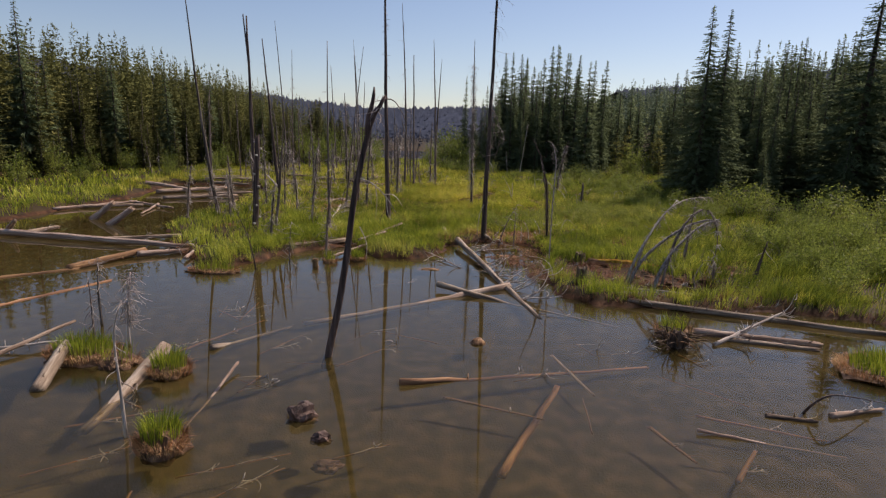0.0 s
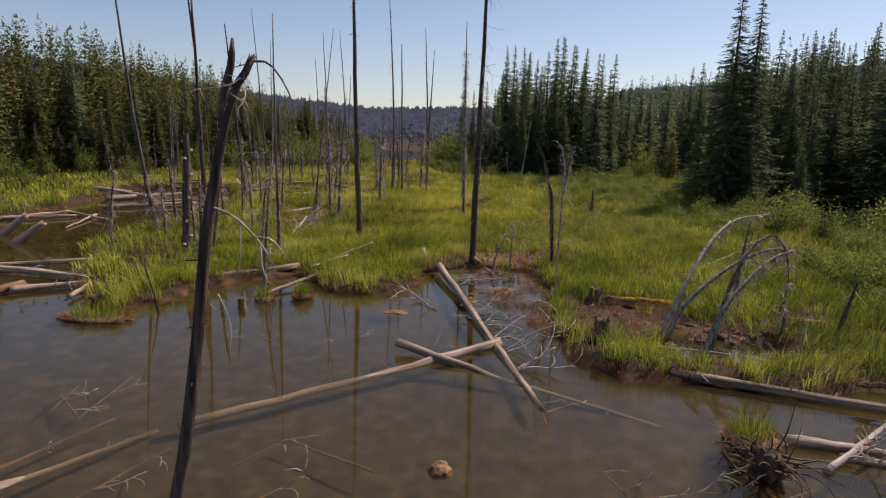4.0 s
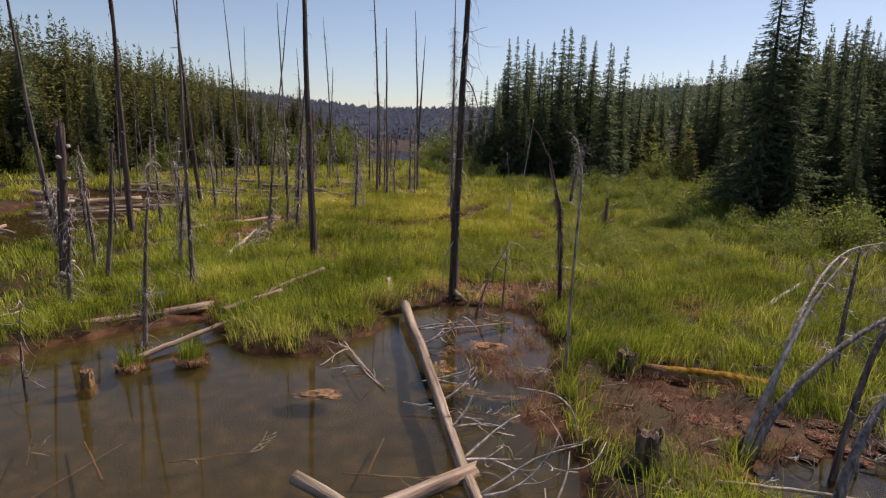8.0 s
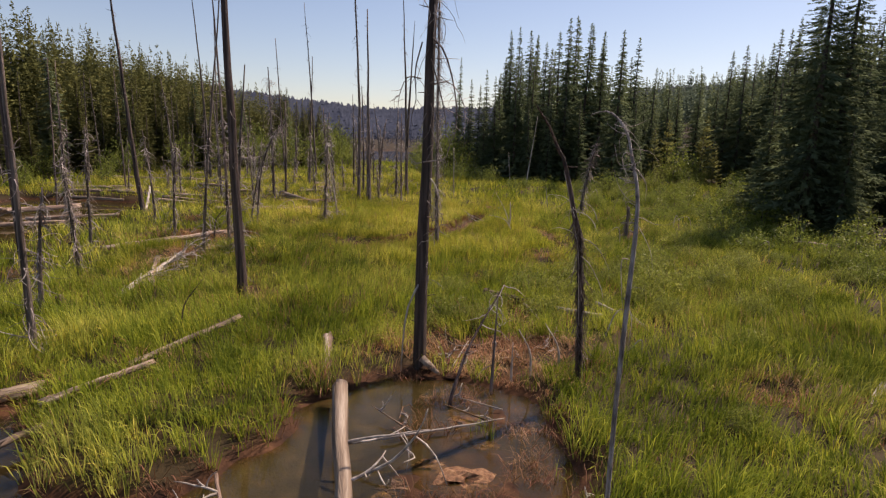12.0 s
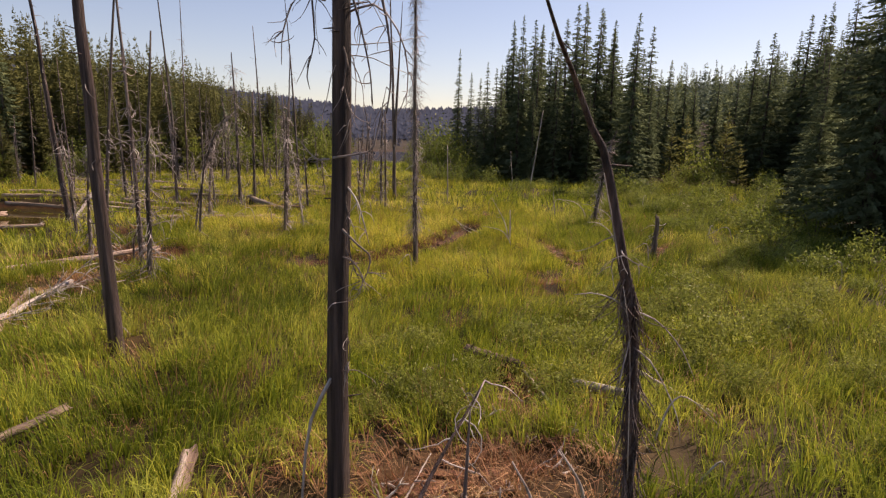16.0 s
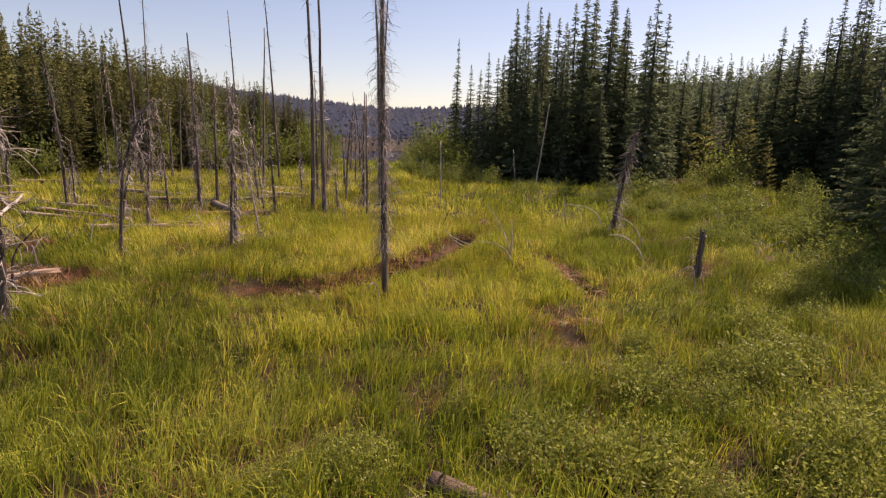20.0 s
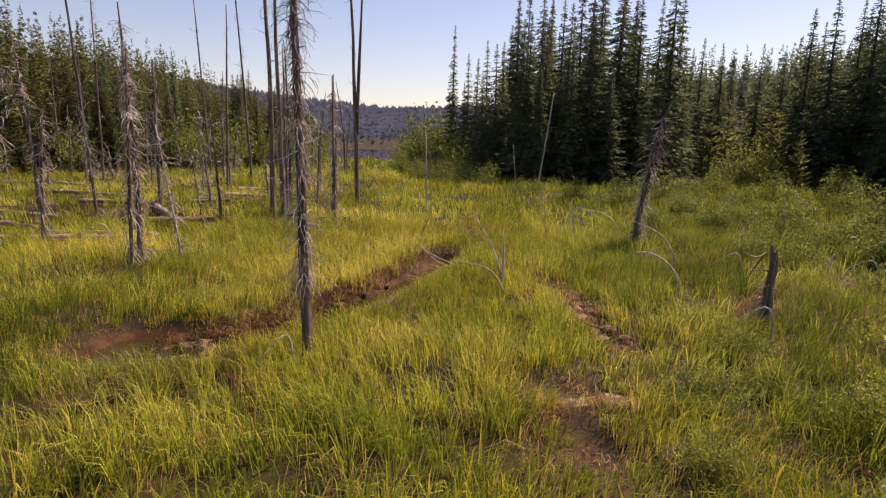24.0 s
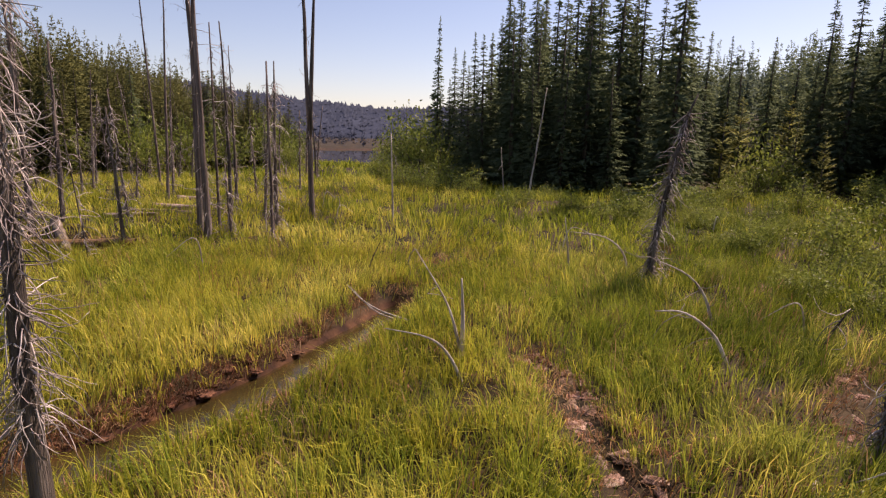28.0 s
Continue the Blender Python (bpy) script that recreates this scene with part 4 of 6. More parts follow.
O1 = snag([(3.95, 22.2), (3.86, 21.97, 1.2), (3.76, 21.87, 2.3), (3.61, 21.68, 2.81), (3.53, 21.66, 3.14), (3.44, 21.65, 3.43), (3.31, 21.55, 3.65), (3.15, 21.35, 3.9), (2.88, 20.42, 4.08)], 0.11, 0.012, branches=5, length=0.36, lo=0.42, hi=0.66, droop=0.3, fuzz=110, shag=(0.17, 0.41), stubs=3, material=M_CHAR, label="bent shaggy burnt dead tree with hanging bark shreds", seed=12, fine=0.006, limb_thick=0.7, twig=M_SNAG)
for line_, thick_ in (([(-0.12, -0.30, 1.0), (-0.18, -0.38, 1.6), (-0.22, -0.40, 2.05), (-0.34, -0.57, 2.46)], 0.004), ([(-0.38, -0.585, 2.6), (-0.44, -0.59, 2.85), (-0.52, -0.61, 3.15)], 0.004)):
    part("strip", tube(bend(line_, 8), [thick_ * (0.5 + 0.5 * math.sin(0.4 + i * 0.3)) for i in range(9)], 6, 0.2), M_PALE, O1, "bleached strip of bare wood")
for line_ in ([(-0.22, -0.36, 2.2), (-0.34, -0.48, 2.34), (-0.5, -0.52, 2.4), (-0.62, -0.5, 2.38)], [(-0.2, -0.35, 2.25), (-0.06, -0.42, 2.2), (0.08, -0.48, 2.05), (0.18, -0.5, 1.85)], [(-0.18, -0.36, 2.0), (-0.06, -0.42, 1.9), (0.1, -0.46, 1.6), (0.14, -0.48, 1.4)], [(-0.2, -0.36, 2.1), (-0.26, -0.46, 1.95), (-0.3, -0.5, 1.75)]):
    part("branch", tube(bend(line_, 7), [0.0065 - 0.0006 * i for i in range(8)], 5, 0.2), M_TWIG, O1, "crooked bleached branch")
P1 = snag([(3.38, 18.4, -0.05), (3.38, 18.38, 1.6), (3.40, 18.37, 2.8), (3.42, 18.42, 3.22), (3.43, 18.53, 3.42), (3.40, 18.6, 3.6), (3.39, 18.7, 3.75), (3.35, 18.78, 3.86), (3.29, 18.85, 3.93), (3.26, 19.05, 3.96), (3.22, 19.3, 3.93)], 0.046, 0.008, material=M_BIRCH, branches=6, length=0.3, lo=0.3, hi=0.8, droop=0.35, stubs=9, limb_thick=0.5, fuzz=14, fine=0.003, label="slender dead tree with a hooked bleached top, standing in shallow water", seed=3)
for line_, thick_ in (([(0.02, 0.18, 3.66), (-0.04, 0.15, 3.69), (-0.07, 0.14, 3.65), (-0.05, 0.14, 3.57), (0.0, 0.14, 3.48)], 0.009), ([(0.04, 0.08, 3.32), (-0.04, 0.05, 3.36), (-0.11, 0.04, 3.45), (-0.15, 0.04, 3.56)], 0.006), ([(0.05, 0.12, 3.54), (0.11, 0.10, 3.47), (0.12, 0.10, 3.33)], 0.006),
                      ([(0.02, 0.16, 3.6), (-0.09, 0.13, 3.6), (-0.14, 0.12, 3.74)], 0.005), ([(0.03, 0.05, 3.2), (0.1, 0.0, 3.08), (0.16, -0.02, 2.95), (0.18, -0.02, 2.84)], 0.005), ([(0.0, 0.0, 2.9), (-0.06, -0.04, 2.9), (-0.05, -0.05, 2.72), (-0.02, -0.05, 2.5)], 0.008), ([(0.0, 0.0, 2.6), (0.05, -0.05, 2.45), (0.04, -0.06, 2.2)], 0.007)):
    part("branch", tube(bend(line_, 8), [thick_ * 0.62 * (1 - 0.08 * i) for i in range(9)], 5, 0.15), M_PALE, P1, "crooked bleached branch")
snag([(7.98, 34.3), (7.98, 34.3, 0.7), (8.0, 34.3, 1.45)], 0.18, 0.10, branches=4, length=0.4, lo=0.45, hi=0.85, stubs=14, fuzz=14, material=M_SNAG, label="short weathered grey broken snag in the grass", name="broken_snag", side=2.9)
snag([(-10.5, 37.3), (-10.8, 37.3, 4), (-11.25, 37.3, 9.4)], 0.27, 0.05, branches=4, length=0.5, fuzz=10, stubs=22, material=M_CHAR)
snag([(-5.2, 35.3), (-4.95, 35.3, 2.4), (-4.4, 35.3, 3.7), (-4.0, 35.3, 4.0)], 0.10, 0.015, branches=6, length=0.55, fuzz=26, label="pale slender bent dead birch")
snag([(-13.4, 52.3), (-13.3, 52.3, 10.8)], 0.17, 0.03, branches=6, length=0.7, fuzz=30)
snag([(-7.35, 44.4), (-7.4, 44.4, 3.5), (-7.5, 44.4, 6.8)], 0.2, 0.04, branches=12, length=0.8, lo=0.2, fuzz=90)
snag([(-6.9, 45.0), (-6.85, 45, 5.2)], 0.18, 0.06, branches=8, length=0.7, lo=0.2, fuzz=60)
snag([(-2.65, 45.3), (-2.68, 45.3, 5.8)], 0.13, 0.03, branches=6, length=0.5, fuzz=30)
snag([(-0.72, 44.0), (-0.76, 44, 4.7)], 0.15, 0.04, branches=6, length=0.5, fuzz=40)
snag([(7.62, 40.2), (7.72, 40.2, 1.5), (7.85, 40.2, 2.35), (8.01, 40.2, 3.25), (8.2, 40.2, 3.85)], 0.15, 0.03, branches=10, length=0.5, lo=0.2, hi=0.9, droop=0.5, fuzz=120, label="leaning grey dead tree shaggy with hanging twigs", seed=21)
snag([(7.0, 56.0), (7.25, 56, 2.6), (7.55, 56, 5.2)], 0.13, 0.04, branches=2, length=0.4, stubs=4, material=M_PALE, label="pale leaning dead trunk before dark firs")
snag([(5.9, 56.5), (5.7, 56.5, 2.6)], 0.09, 0.03, branches=1, stubs=2, material=M_PALE, label="pale leaning dead trunk before dark firs")
snag([(-2.3, 43.8), (-2.35, 43.8, 3), (-2.45, 43.8, 9.5)], 0.25, 0.05, branches=8, length=0.7, lo=0.3, hi=0.8, fuzz=10, stubs=26, label="tall grey dead pole with short dead limbs")
snag([(-3.2, 47.5), (-3.2, 47.5, 3), (-3.3, 47.5, 6.2)], 0.18, 0.04, branches=8, length=0.7, fuzz=30)
snag([(-1.15, 45.6), (-1.1, 45.6, 4.9)], 0.2, 0.03, branches=14, length=0.75, lo=0.2, fuzz=110, droop=0.5)
snag([(-7.3, 51.6), (-7.0, 51.6, 8.2)], 0.2, 0.04, branches=4, length=0.5, stubs=20, fuzz=8)
snag([(-10.4, 57.0), (-10.9, 57, 10)], 0.2, 0.04, branches=5, length=0.6, fuzz=20)
snag([(-5.5, 45.8), (-5.85, 45.8, 4.1)], 0.12, 0.03, branches=10, length=0.7, lo=0.2, fuzz=70, droop=0.5)
snag([(1.95, 47.3), (1.87, 47.3, 3.05)], 0.085, 0.035, branches=1, length=0.9, lo=0.85, hi=0.95, stubs=4, material=M_PALE, label="thin bleached dead sapling")
snag([(-3.4, 56), (-3.35, 56, 4)], 0.14, 0.04, branches=6, length=0.6, fuzz=40)
snag([(-5.7, 36.1), (-5.2, 36.1, 2.6), (-4.4, 36.1, 4.0)], 0.10, 0.015, branches=8, length=0.6, fuzz=40)
snag([(-4.0, 30.2), (-3.9, 30.2, 2.5), (-3.65, 30.2, 5.4)], 0.15, 0.03, branches=12, length=0.8, lo=0.12, hi=0.8, fuzz=50, label="grey dead tree with long bleached low limbs")
snag([(-2.95, 36.4), (-2.75, 36.4, 4.4)], 0.13, 0.03, branches=12, length=0.5, lo=0.2, fuzz=90, droop=0.5)
snag([(-2.75, 38.0), (-2.95, 38, 1.7), (-3.15, 38, 3.1)], 0.07, 0.015, branches=8, length=0.5, lo=0.05, fuzz=40, label="thin leaning bleached dead sapling", material=M_PALE)
snag([(-3.6, 41.0), (-3.9, 41, 2.8)], 0.06, 0.02, branches=4, length=0.6, fuzz=16)
snag([(2.1, 71.5), (2.2, 71.5, 6.2)], 0.14, 0.04, branches=3, fuzz=12)
for x, y, h, lean in ((-6.2, 20.9, 2.3, 0.2), (-7.9, 24.6, 3.3, -0.2), (-5.5, 24.3, 2.6, 0.25), (-8.2, 30.2, 3.7, 0.1), (-6.9, 27.6, 2.9, -0.2), (-10.8, 24.6, 2.6, 0.3), (-9.2, 25.2, 2.3, -0.1), (-7.4, 33.5, 3.2, 0.2), (-9.0, 35.4, 3.6, -0.3), (-6.3, 38.6, 3.4, 0.3)):
    snag([(x, y), (x + lean * 0.4, y, h * 0.6), (x + lean, y, h)], 0.12, 0.025, branches=6, length=0.6, lo=0.25, hi=0.98, fuzz=46, droop=0.45, fine=0.010, label="small grey dead tree thick with curling twigs")
g2 = random.Random(77)
for _ in range(44):
    x, y = g2.uniform(-17, -1.5), g2.uniform(42, 64)
    h = g2.choice((1.6, 2.2, 2.8, 3.5, 4.5, 6.0))
    if x > -1.5 - 0.12 * (y - 42):
        continue
    lean = g2.uniform(-0.25, 0.25)
    snag([(x, y), (x + lean * 0.5, y, h * 0.55), (x + lean * h * 0.35, y, h)], 0.07 + 0.016 * h, 0.025, branches=4, length=0.6, lo=0.2, fuzz=26, stubs=4, droop=0.4)
for _ in range(16):
    x, y = g2.uniform(-24, -13), g2.uniform(40, 56)
    h = g2.choice((2.0, 3.0, 4.0, 6.5))
    snag([(x, y), (x + g2.uniform(-0.4, 0.4), y, h)], 0.07 + 0.014 * h, 0.025, branches=3, length=0.6, lo=0.2, fuzz=20, stubs=3, droop=0.4)


# ---- bent saplings and arching dead limbs ----
def arch(points, d0, name="bent_sapling", label="bleached dead sapling bent over in an arc", material=None, twigs=0, droop=0.3, seed=0, length=0.5):
    r = random.Random(seed + round(points[0][0] * 37))
    base = Vector(points[0])
    line = bend([Vector(p) - base for p in points], 12)
    line[0].z -= 0.2
    t = thing(name, base, label, "dead sapling", "dead trees in the marsh")
    part("stem", tube(line, [d0 / 2 * (1 - 0.78 * i / 12) for i in range(13)], 7, 0.06, seed), material or M_PALE, t)
    if twigs:
        shapes = []
        for _ in range(twigs):
            p = line[r.randrange(4, 13)]
            w = r.uniform(0, 6.283)
            shapes.append(tube(twig_path(p, (math.cos(w), math.sin(w), -0.4), length * r.uniform(0.4, 1.4), droop * r.uniform(0.3, 1.2), 0.8, r, 6), [0.007 - 0.0008 * i for i in range(7)], 4))
        tagged(part("twig_tangle", merge(shapes), M_TWIG, t, "hanging dead twigs"), kind="stuff")
    return t


LIMB = "weathered grey dead tree arching over, hung with fine twigs"
arch([(5.2, 16.3, 0.1), (5.5, 16.5, 0.75), (5.95, 16.85, 1.4), (6.4, 17.2, 1.9), (6.91, 17.5, 2.36)], 0.10, twigs=78, seed=1, label=LIMB, droop=0.5, length=0.24)
arch([(5.25, 16.25, 0.1), (5.7, 16.4, 0.8), (6.3, 16.6, 1.3), (7.0, 16.8, 1.7), (7.63, 16.96, 1.87), (7.95, 17.0, 1.8)], 0.11, twigs=153, seed=2, label=LIMB, droop=0.55, length=0.26, material=M_GREY)
arch([(5.6, 16.6, 0.75), (6.1, 17.1, 1.5), (6.8, 17.8, 2.05), (7.6, 18.5, 2.3), (8.6, 19.2, 2.32)], 0.06, twigs=119, seed=3, label=LIMB, droop=0.5, length=0.22)
arch([(5.5, 15.05, 0), (5.68, 15.15, 0.55), (5.98, 15.35, 1.05), (6.45, 15.6, 1.5), (7.0, 15.9, 1.85), (7.5, 16.1, 2.0)], 0.12, twigs=187, seed=4, label=LIMB, droop=0.55, length=0.28, material=M_GREY)
arch([(6.05, 15.9, 0.0), (6.25, 16.0, 0.9), (6.55, 16.2, 1.6), (7.0, 16.45, 2.1), (7.45, 16.6, 2.2), (7.75, 16.65, 1.75), (7.85, 16.65, 1.1), (7.7, 16.6, 0.6)], 0.085, twigs=150, seed=5, label=LIMB, droop=0.5, length=0.26, material=M_SNAG)
arch([(7.7, 16.4, 0), (7.72, 16.4, 0.45), (7.68, 16.4, 0.8)], 0.12, twigs=40, seed=6, material=M_SNAG, label="short shaggy dead stem at the pool", droop=0.6, length=0.3)
arch([(7.75, 18.6, 0.2), (7.9, 18.8, 1.1), (8.15, 19.05, 2.2)], 0.12, twigs=50, seed=9, material=M_SNAG, label="dark twiggy dead trunk behind the mudflat", droop=0.5, length=0.24)
arch([(6.5, 16.1, 0.0), (6.42, 16.1, 0.5), (6.3, 16.1, 0.95)], 0.035, seed=10, twigs=4)
arch([(7.15, 16.2, 0.0), (7.1, 16.2, 0.35), (7.3, 16.2, 0.75)], 0.035, seed=11, twigs=4)
arch([(9.0, 16.6, 0.1), (9.1, 16.6, 0.7), (9.25, 16.6, 1.35)], 0.13, name="broken_snag", label="short dark broken snag beside the shore grass", material=M_CHAR, twigs=6, seed=7)
arch([(4.27, 35.72, 0.05), (4.05, 35.7, 0.55), (3.8, 35.7, 0.78), (3.3, 35.7, 0.88)], 0.05)
arch([(4.2, 36.5, 0.1), (4.08, 36.5, 0.65), (3.93, 36.5, 1.05), (3.56, 36.5, 1.66)], 0.05, twigs=2)
arch([(4.17, 36.5, 0.1), (4.18, 36.5, 0.7), (4.15, 36.5, 1.3)], 0.09, label="short split pale stake of a dead trunk")
arch([(3.58, 38.0, 0.2), (3.2, 38.0, 0.24), (2.79, 38, 0.4), (2.45, 38, 0.75)], 0.04)
arch([(7.49, 41.15, 0.1), (7.4, 41.1, 0.75), (7.0, 41.1, 1.12), (6.3, 41.1, 1.22)], 0.06, twigs=2)
arch([(6.31, 41.0, 0.1), (6.25, 41.0, 0.8), (6.15, 41, 1.52)], 0.07)
arch([(7.56, 36.37, 0.1), (7.3, 36.37, 0.67), (6.9, 36.37, 0.98), (6.53, 36.37, 1.0)], 0.06, twigs=4)
arch([(7.86, 37.76, 0.1), (7.75, 37.76, 0.7), (7.44, 37.76, 1.13), (6.85, 37.76, 1.4)], 0.06, twigs=6)
arch([(8.69, 36.75, 0.1), (8.85, 36.75, 0.55), (9.11, 36.75, 1.0)], 0.07, material=M_CHAR, label="short burnt leaning sapling", twigs=8)
arch([(3.21, 16.5, 0), (3.1, 16.5, 0.45), (2.85, 16.5, 0.68), (2.38, 16.5, 0.76)], 0.035)
arch([(3.3, 22.6, 0.0), (3.28, 22.6, 0.5), (3.1, 22.65, 0.85)], 0.05)
arch([(3.0, 22.5, 0), (3.0, 22.5, 0.7)], 0.05, label="short pale stake standing in the mud")
arch([(3.75, 22.7, 0), (3.72, 22.7, 0.55), (3.5, 22.7, 0.95)], 0.05)
arch([(2.68, 22.2, 0), (2.7, 22.2, 0.7), (2.72, 22.2, 1.5)], 0.06, material=M_SNAG, label="thin grey dead stem in the mud", twigs=6)
arch([(2.05, 21.7, 0), (2.35, 22.2, 0.75), (2.85, 22.8, 1.5)], 0.06, material=M_CHAR, label="leaning burnt stem with twigs in the mud", twigs=14)
arch([(4.9, 23.4, 0.1), (5.2, 23.4, 0.5), (5.25, 23.4, 0.1)], 0.03)
arch([(4.8, 24.2, 0.2), (5.1, 24.3, 0.75), (5.7, 24.4, 0.3)], 0.03)
arch([(-2.6, 23.7, 0.1), (-2.55, 23.7, 0.7), (-2.2, 23.7, 1.2)], 0.04, material=M_CHAR, label="short burnt bent stem in the grass")
arch([(-5.6, 32.4, 0.1), (-5.5, 32.4, 0.9), (-4.95, 32.4, 1.5)], 0.06, material=M_CHAR, label="short burnt bent stem in the grass")
arch([(-5.55, 17.2, -0.2), (-5.75, 17.2, 0.8), (-6.15, 17.3, 1.75)], 0.05, material=M_CHAR, label="thin burnt stem leaning out of the pond", twigs=5)
arch([(-4.6, 17.4, -0.2), (-4.62, 17.4, 0.5), (-4.55, 17.4, 1.4)], 0.05, material=M_SNAG, label="twiggy grey stem standing in the pond", twigs=20)
arch([(-4.17, 7.25, 0.15), (-4.2, 7.25, 0.8), (-4.22, 7.25, 1.45), (-4.1, 7.25, 1.9)], 0.05, twigs=16, length=0.25, label="slim bleached dead sapling rising from a tussock", droop=0.45)
arch([(-5.95, 10.7, 0), (-5.92, 10.7, 0.7), (-5.85, 10.75, 1.4)], 0.06, twigs=110, length=0.4, droop=0.4, seed=14, label="bleached dead stem smothered in curling twigs, beside a tussock")
arch([(-7.1, 11.8, 0), (-7.12, 11.8, 0.7), (-7.14, 11.9, 1.4)], 0.06, material=M_SNAG, twigs=40, length=0.3, seed=15, label="grey twiggy dead stem standing in the pond")
arch([(-6.3, 10.2, 0), (-6.3, 10.2, 0.8), (-6.35, 10.25, 1.4)], 0.05, material=M_SNAG, twigs=24, length=0.3, label="grey dead stem beside a tussock")
arch([(5.68, 8.64, -0.1), (5.74, 8.35, 0.3), (6.02, 8.34, 0.4), (7.16, 8.87, 0.05)], 0.05, material=M_CHAR, label="thin dark dead stem bowed over the water", twigs=14, length=0.15)
arch([(3.61, 37.92, 0.20), (3.01, 37.70, 0.45), (2.65, 37.84, 0.60), (2.39, 38.08, 0.75)], 0.04)
arch([(2.19, 40.91, 0.15), (2.31, 40.91, 0.55), (2.49, 40.91, 0.95)], 0.05, material=M_CHAR, label="short burnt bent stem in the grass")
for k in range(34):
    x, y = g2.uniform(-8, 12), g2.uniform(30, 52)
    if float(wet(np.array([x]), np.array([y]))[0]) < 0.5 or abs(x - 4) < 2.0 and y < 44:
        continue
    w, n = g2.uniform(0, 6.28), g2.uniform(0.4, 1.1)
    arch([(x, y, height(x, y)), (x + 0.25 * n * math.cos(w), y, height(x, y) + 0.55 * n + 0.2), (x + n * math.cos(w), y + 0.3 * math.sin(w), height(x, y) + 0.45 * n)], 0.035, seed=k)


# ---- fallen logs ----
def log(a, b, d0, d1=None, material=None, label="bleached fallen log lying in the pond", stubs=4, limbs=0, limb=0.8, bow=0.0, seed=None, side=1.0, name="fallen_log"):
    """A fallen trunk from its thick end a to its thin end b, with snapped stubs and dead limbs."""
    a, b = Vector(a), Vector(b)
    r = random.Random(seed if seed is not None else round(a.x * 97 + a.y * 13))
    d1 = d1 or d0 * 0.6
    n = (b - a).length
    t = thing(name, Matrix.Translation(a) @ (b - a).to_track_quat("Z", "Y").to_matrix().to_4x4(), label, "log", "fallen logs")
    wob = min(0.02, 0.004 * n)
    line = [Vector((r.uniform(-1, 1) * wob + bow * math.sin(math.pi * i / 12), r.uniform(-1, 1) * wob, n * i / 12)) for i in range(13)]
    rad = [(d0 + (d1 - d0) * i / 12) / 2 for i in range(13)]
    part("trunk", tube(line, rad, 13, 0.035, r.random(), jag=1.5, ridge=0.09), material or M_LOG, t)
    for _ in range(stubs):
        i = r.randrange(1, 12)
        w = r.uniform(0, 6.283)
        p = line[i] + Vector((math.cos(w), math.sin(w), 0)) * rad[i] * 0.7
        part("stub", tube([p, p + Vector((math.cos(w), math.sin(w), r.uniform(0, 0.8))) * r.uniform(0.06, 0.16)], [min(0.018, rad[i] * 0.3), 0.005], 5, 0.2), material or M_LOG, t)
    to_local = (b - a).to_track_quat("Z", "Y").to_matrix().inverted()
    for _ in range(limbs):
        i = r.randrange(2, 12)
        way = to_local @ Vector((side * r.uniform(0.5, 1.2), r.uniform(-0.3, 0.5), r.uniform(0.05, 0.55)))
        m = limb * r.uniform(0.5, 1.3)
        main = twig_path(line[i], way, m, 0.0, 0.30, r, 7)
        bough = part("branch", tube(main, [(0.017 - 0.0018 * k) * (1.35 if limb > 1 else 1) for k in range(8)], 5), M_PALE, t, "bleached bare dead branch")
        for _ in range(r.randrange(1, 4)):
            q = main[r.randrange(2, 7)]
            part("twig", tube(twig_path(q, way + Vector((r.uniform(-1, 1), r.uniform(-1, 1), r.uniform(-1, 1))), m * 0.45, 0, 0.35, r, 4), [0.010 - 0.0012 * k for k in range(5)], 4), M_PALE, bough)
    return t


W = "bleached fallen log lying half under water"
INLET = [((-12.2, 20.5), (-9.1, 21.9), 0.17), ((-18.6, 27.8), (-16.4, 31.2), 0.15), ((-8.0, 17.9), (-8.2, 19.5), 0.12), ((-15.4, 21.5), (-15.0, 22.6), 0.2), ((-17.9, 36.8), (-15.7, 38.9), 0.2), ((-16.0, 33.4), (-12.6, 35.6), 0.2), ((-14.5, 36.2), (-11.8, 37.8), 0.16)]
log((-17.5, 21.6, 0.12), (-8.5, 19.6, 0.12), 0.26, 0.16, stubs=10, limbs=2, label="long grey log lying across the pond inlet")
log((-16.3, 21.8, 0.2), (-15.7, 21.3, 0.55), 0.22, 0.12, label="broken log end jutting from the water")
log((-10.7, 16.4, 0.02), (-9.7, 18.7, 0.14), 0.24, 0.2, material=M_LOG_RED, label=W)
log((-9.7, 18.3, 0.1), (-8.4, 19.2, 0.08), 0.2, label=W, limbs=1)
log((-12.2, 15.0, -0.06), (-10.5, 16.5, -0.02), 0.2, material=M_LOG_RED, label=W)
log((-10.2, 12.6, -0.07), (-8.9, 15.3, -0.02), 0.2, material=M_LOG_RED, label=W)
log((-7.0, 18.6, 0.10), (-3.6, 21.5, 0.16), 0.24, 0.17, stubs=3, label="straight tan log lying along the grassy shore")
log((-15.52, 25.67, -0.05), (-14.70, 25.97, 0.69), 0.34, 0.2, stubs=2, label="broad splintered pale log slab jutting from the water")
log((-14.01, 24.32, -0.05), (-13.14, 24.62, 0.65), 0.32, 0.2, stubs=2, label="broad splintered pale log slab jutting from the water")
log((-17.8, 36.4, 0.12), (-14.8, 39.9, 0.15), 0.3, 0.2, label=W)
log((-18.0, 28.9, 0.1), (-15.6, 30.3, 0.1), 0.2, label=W)
log((-16.8, 31.4, 0.1), (-13.6, 29.3, 0.1), 0.16, label=W)
log((-15.0, 30.8, 0.1), (-14.2, 27.4, 0.05), 0.12, label=W)
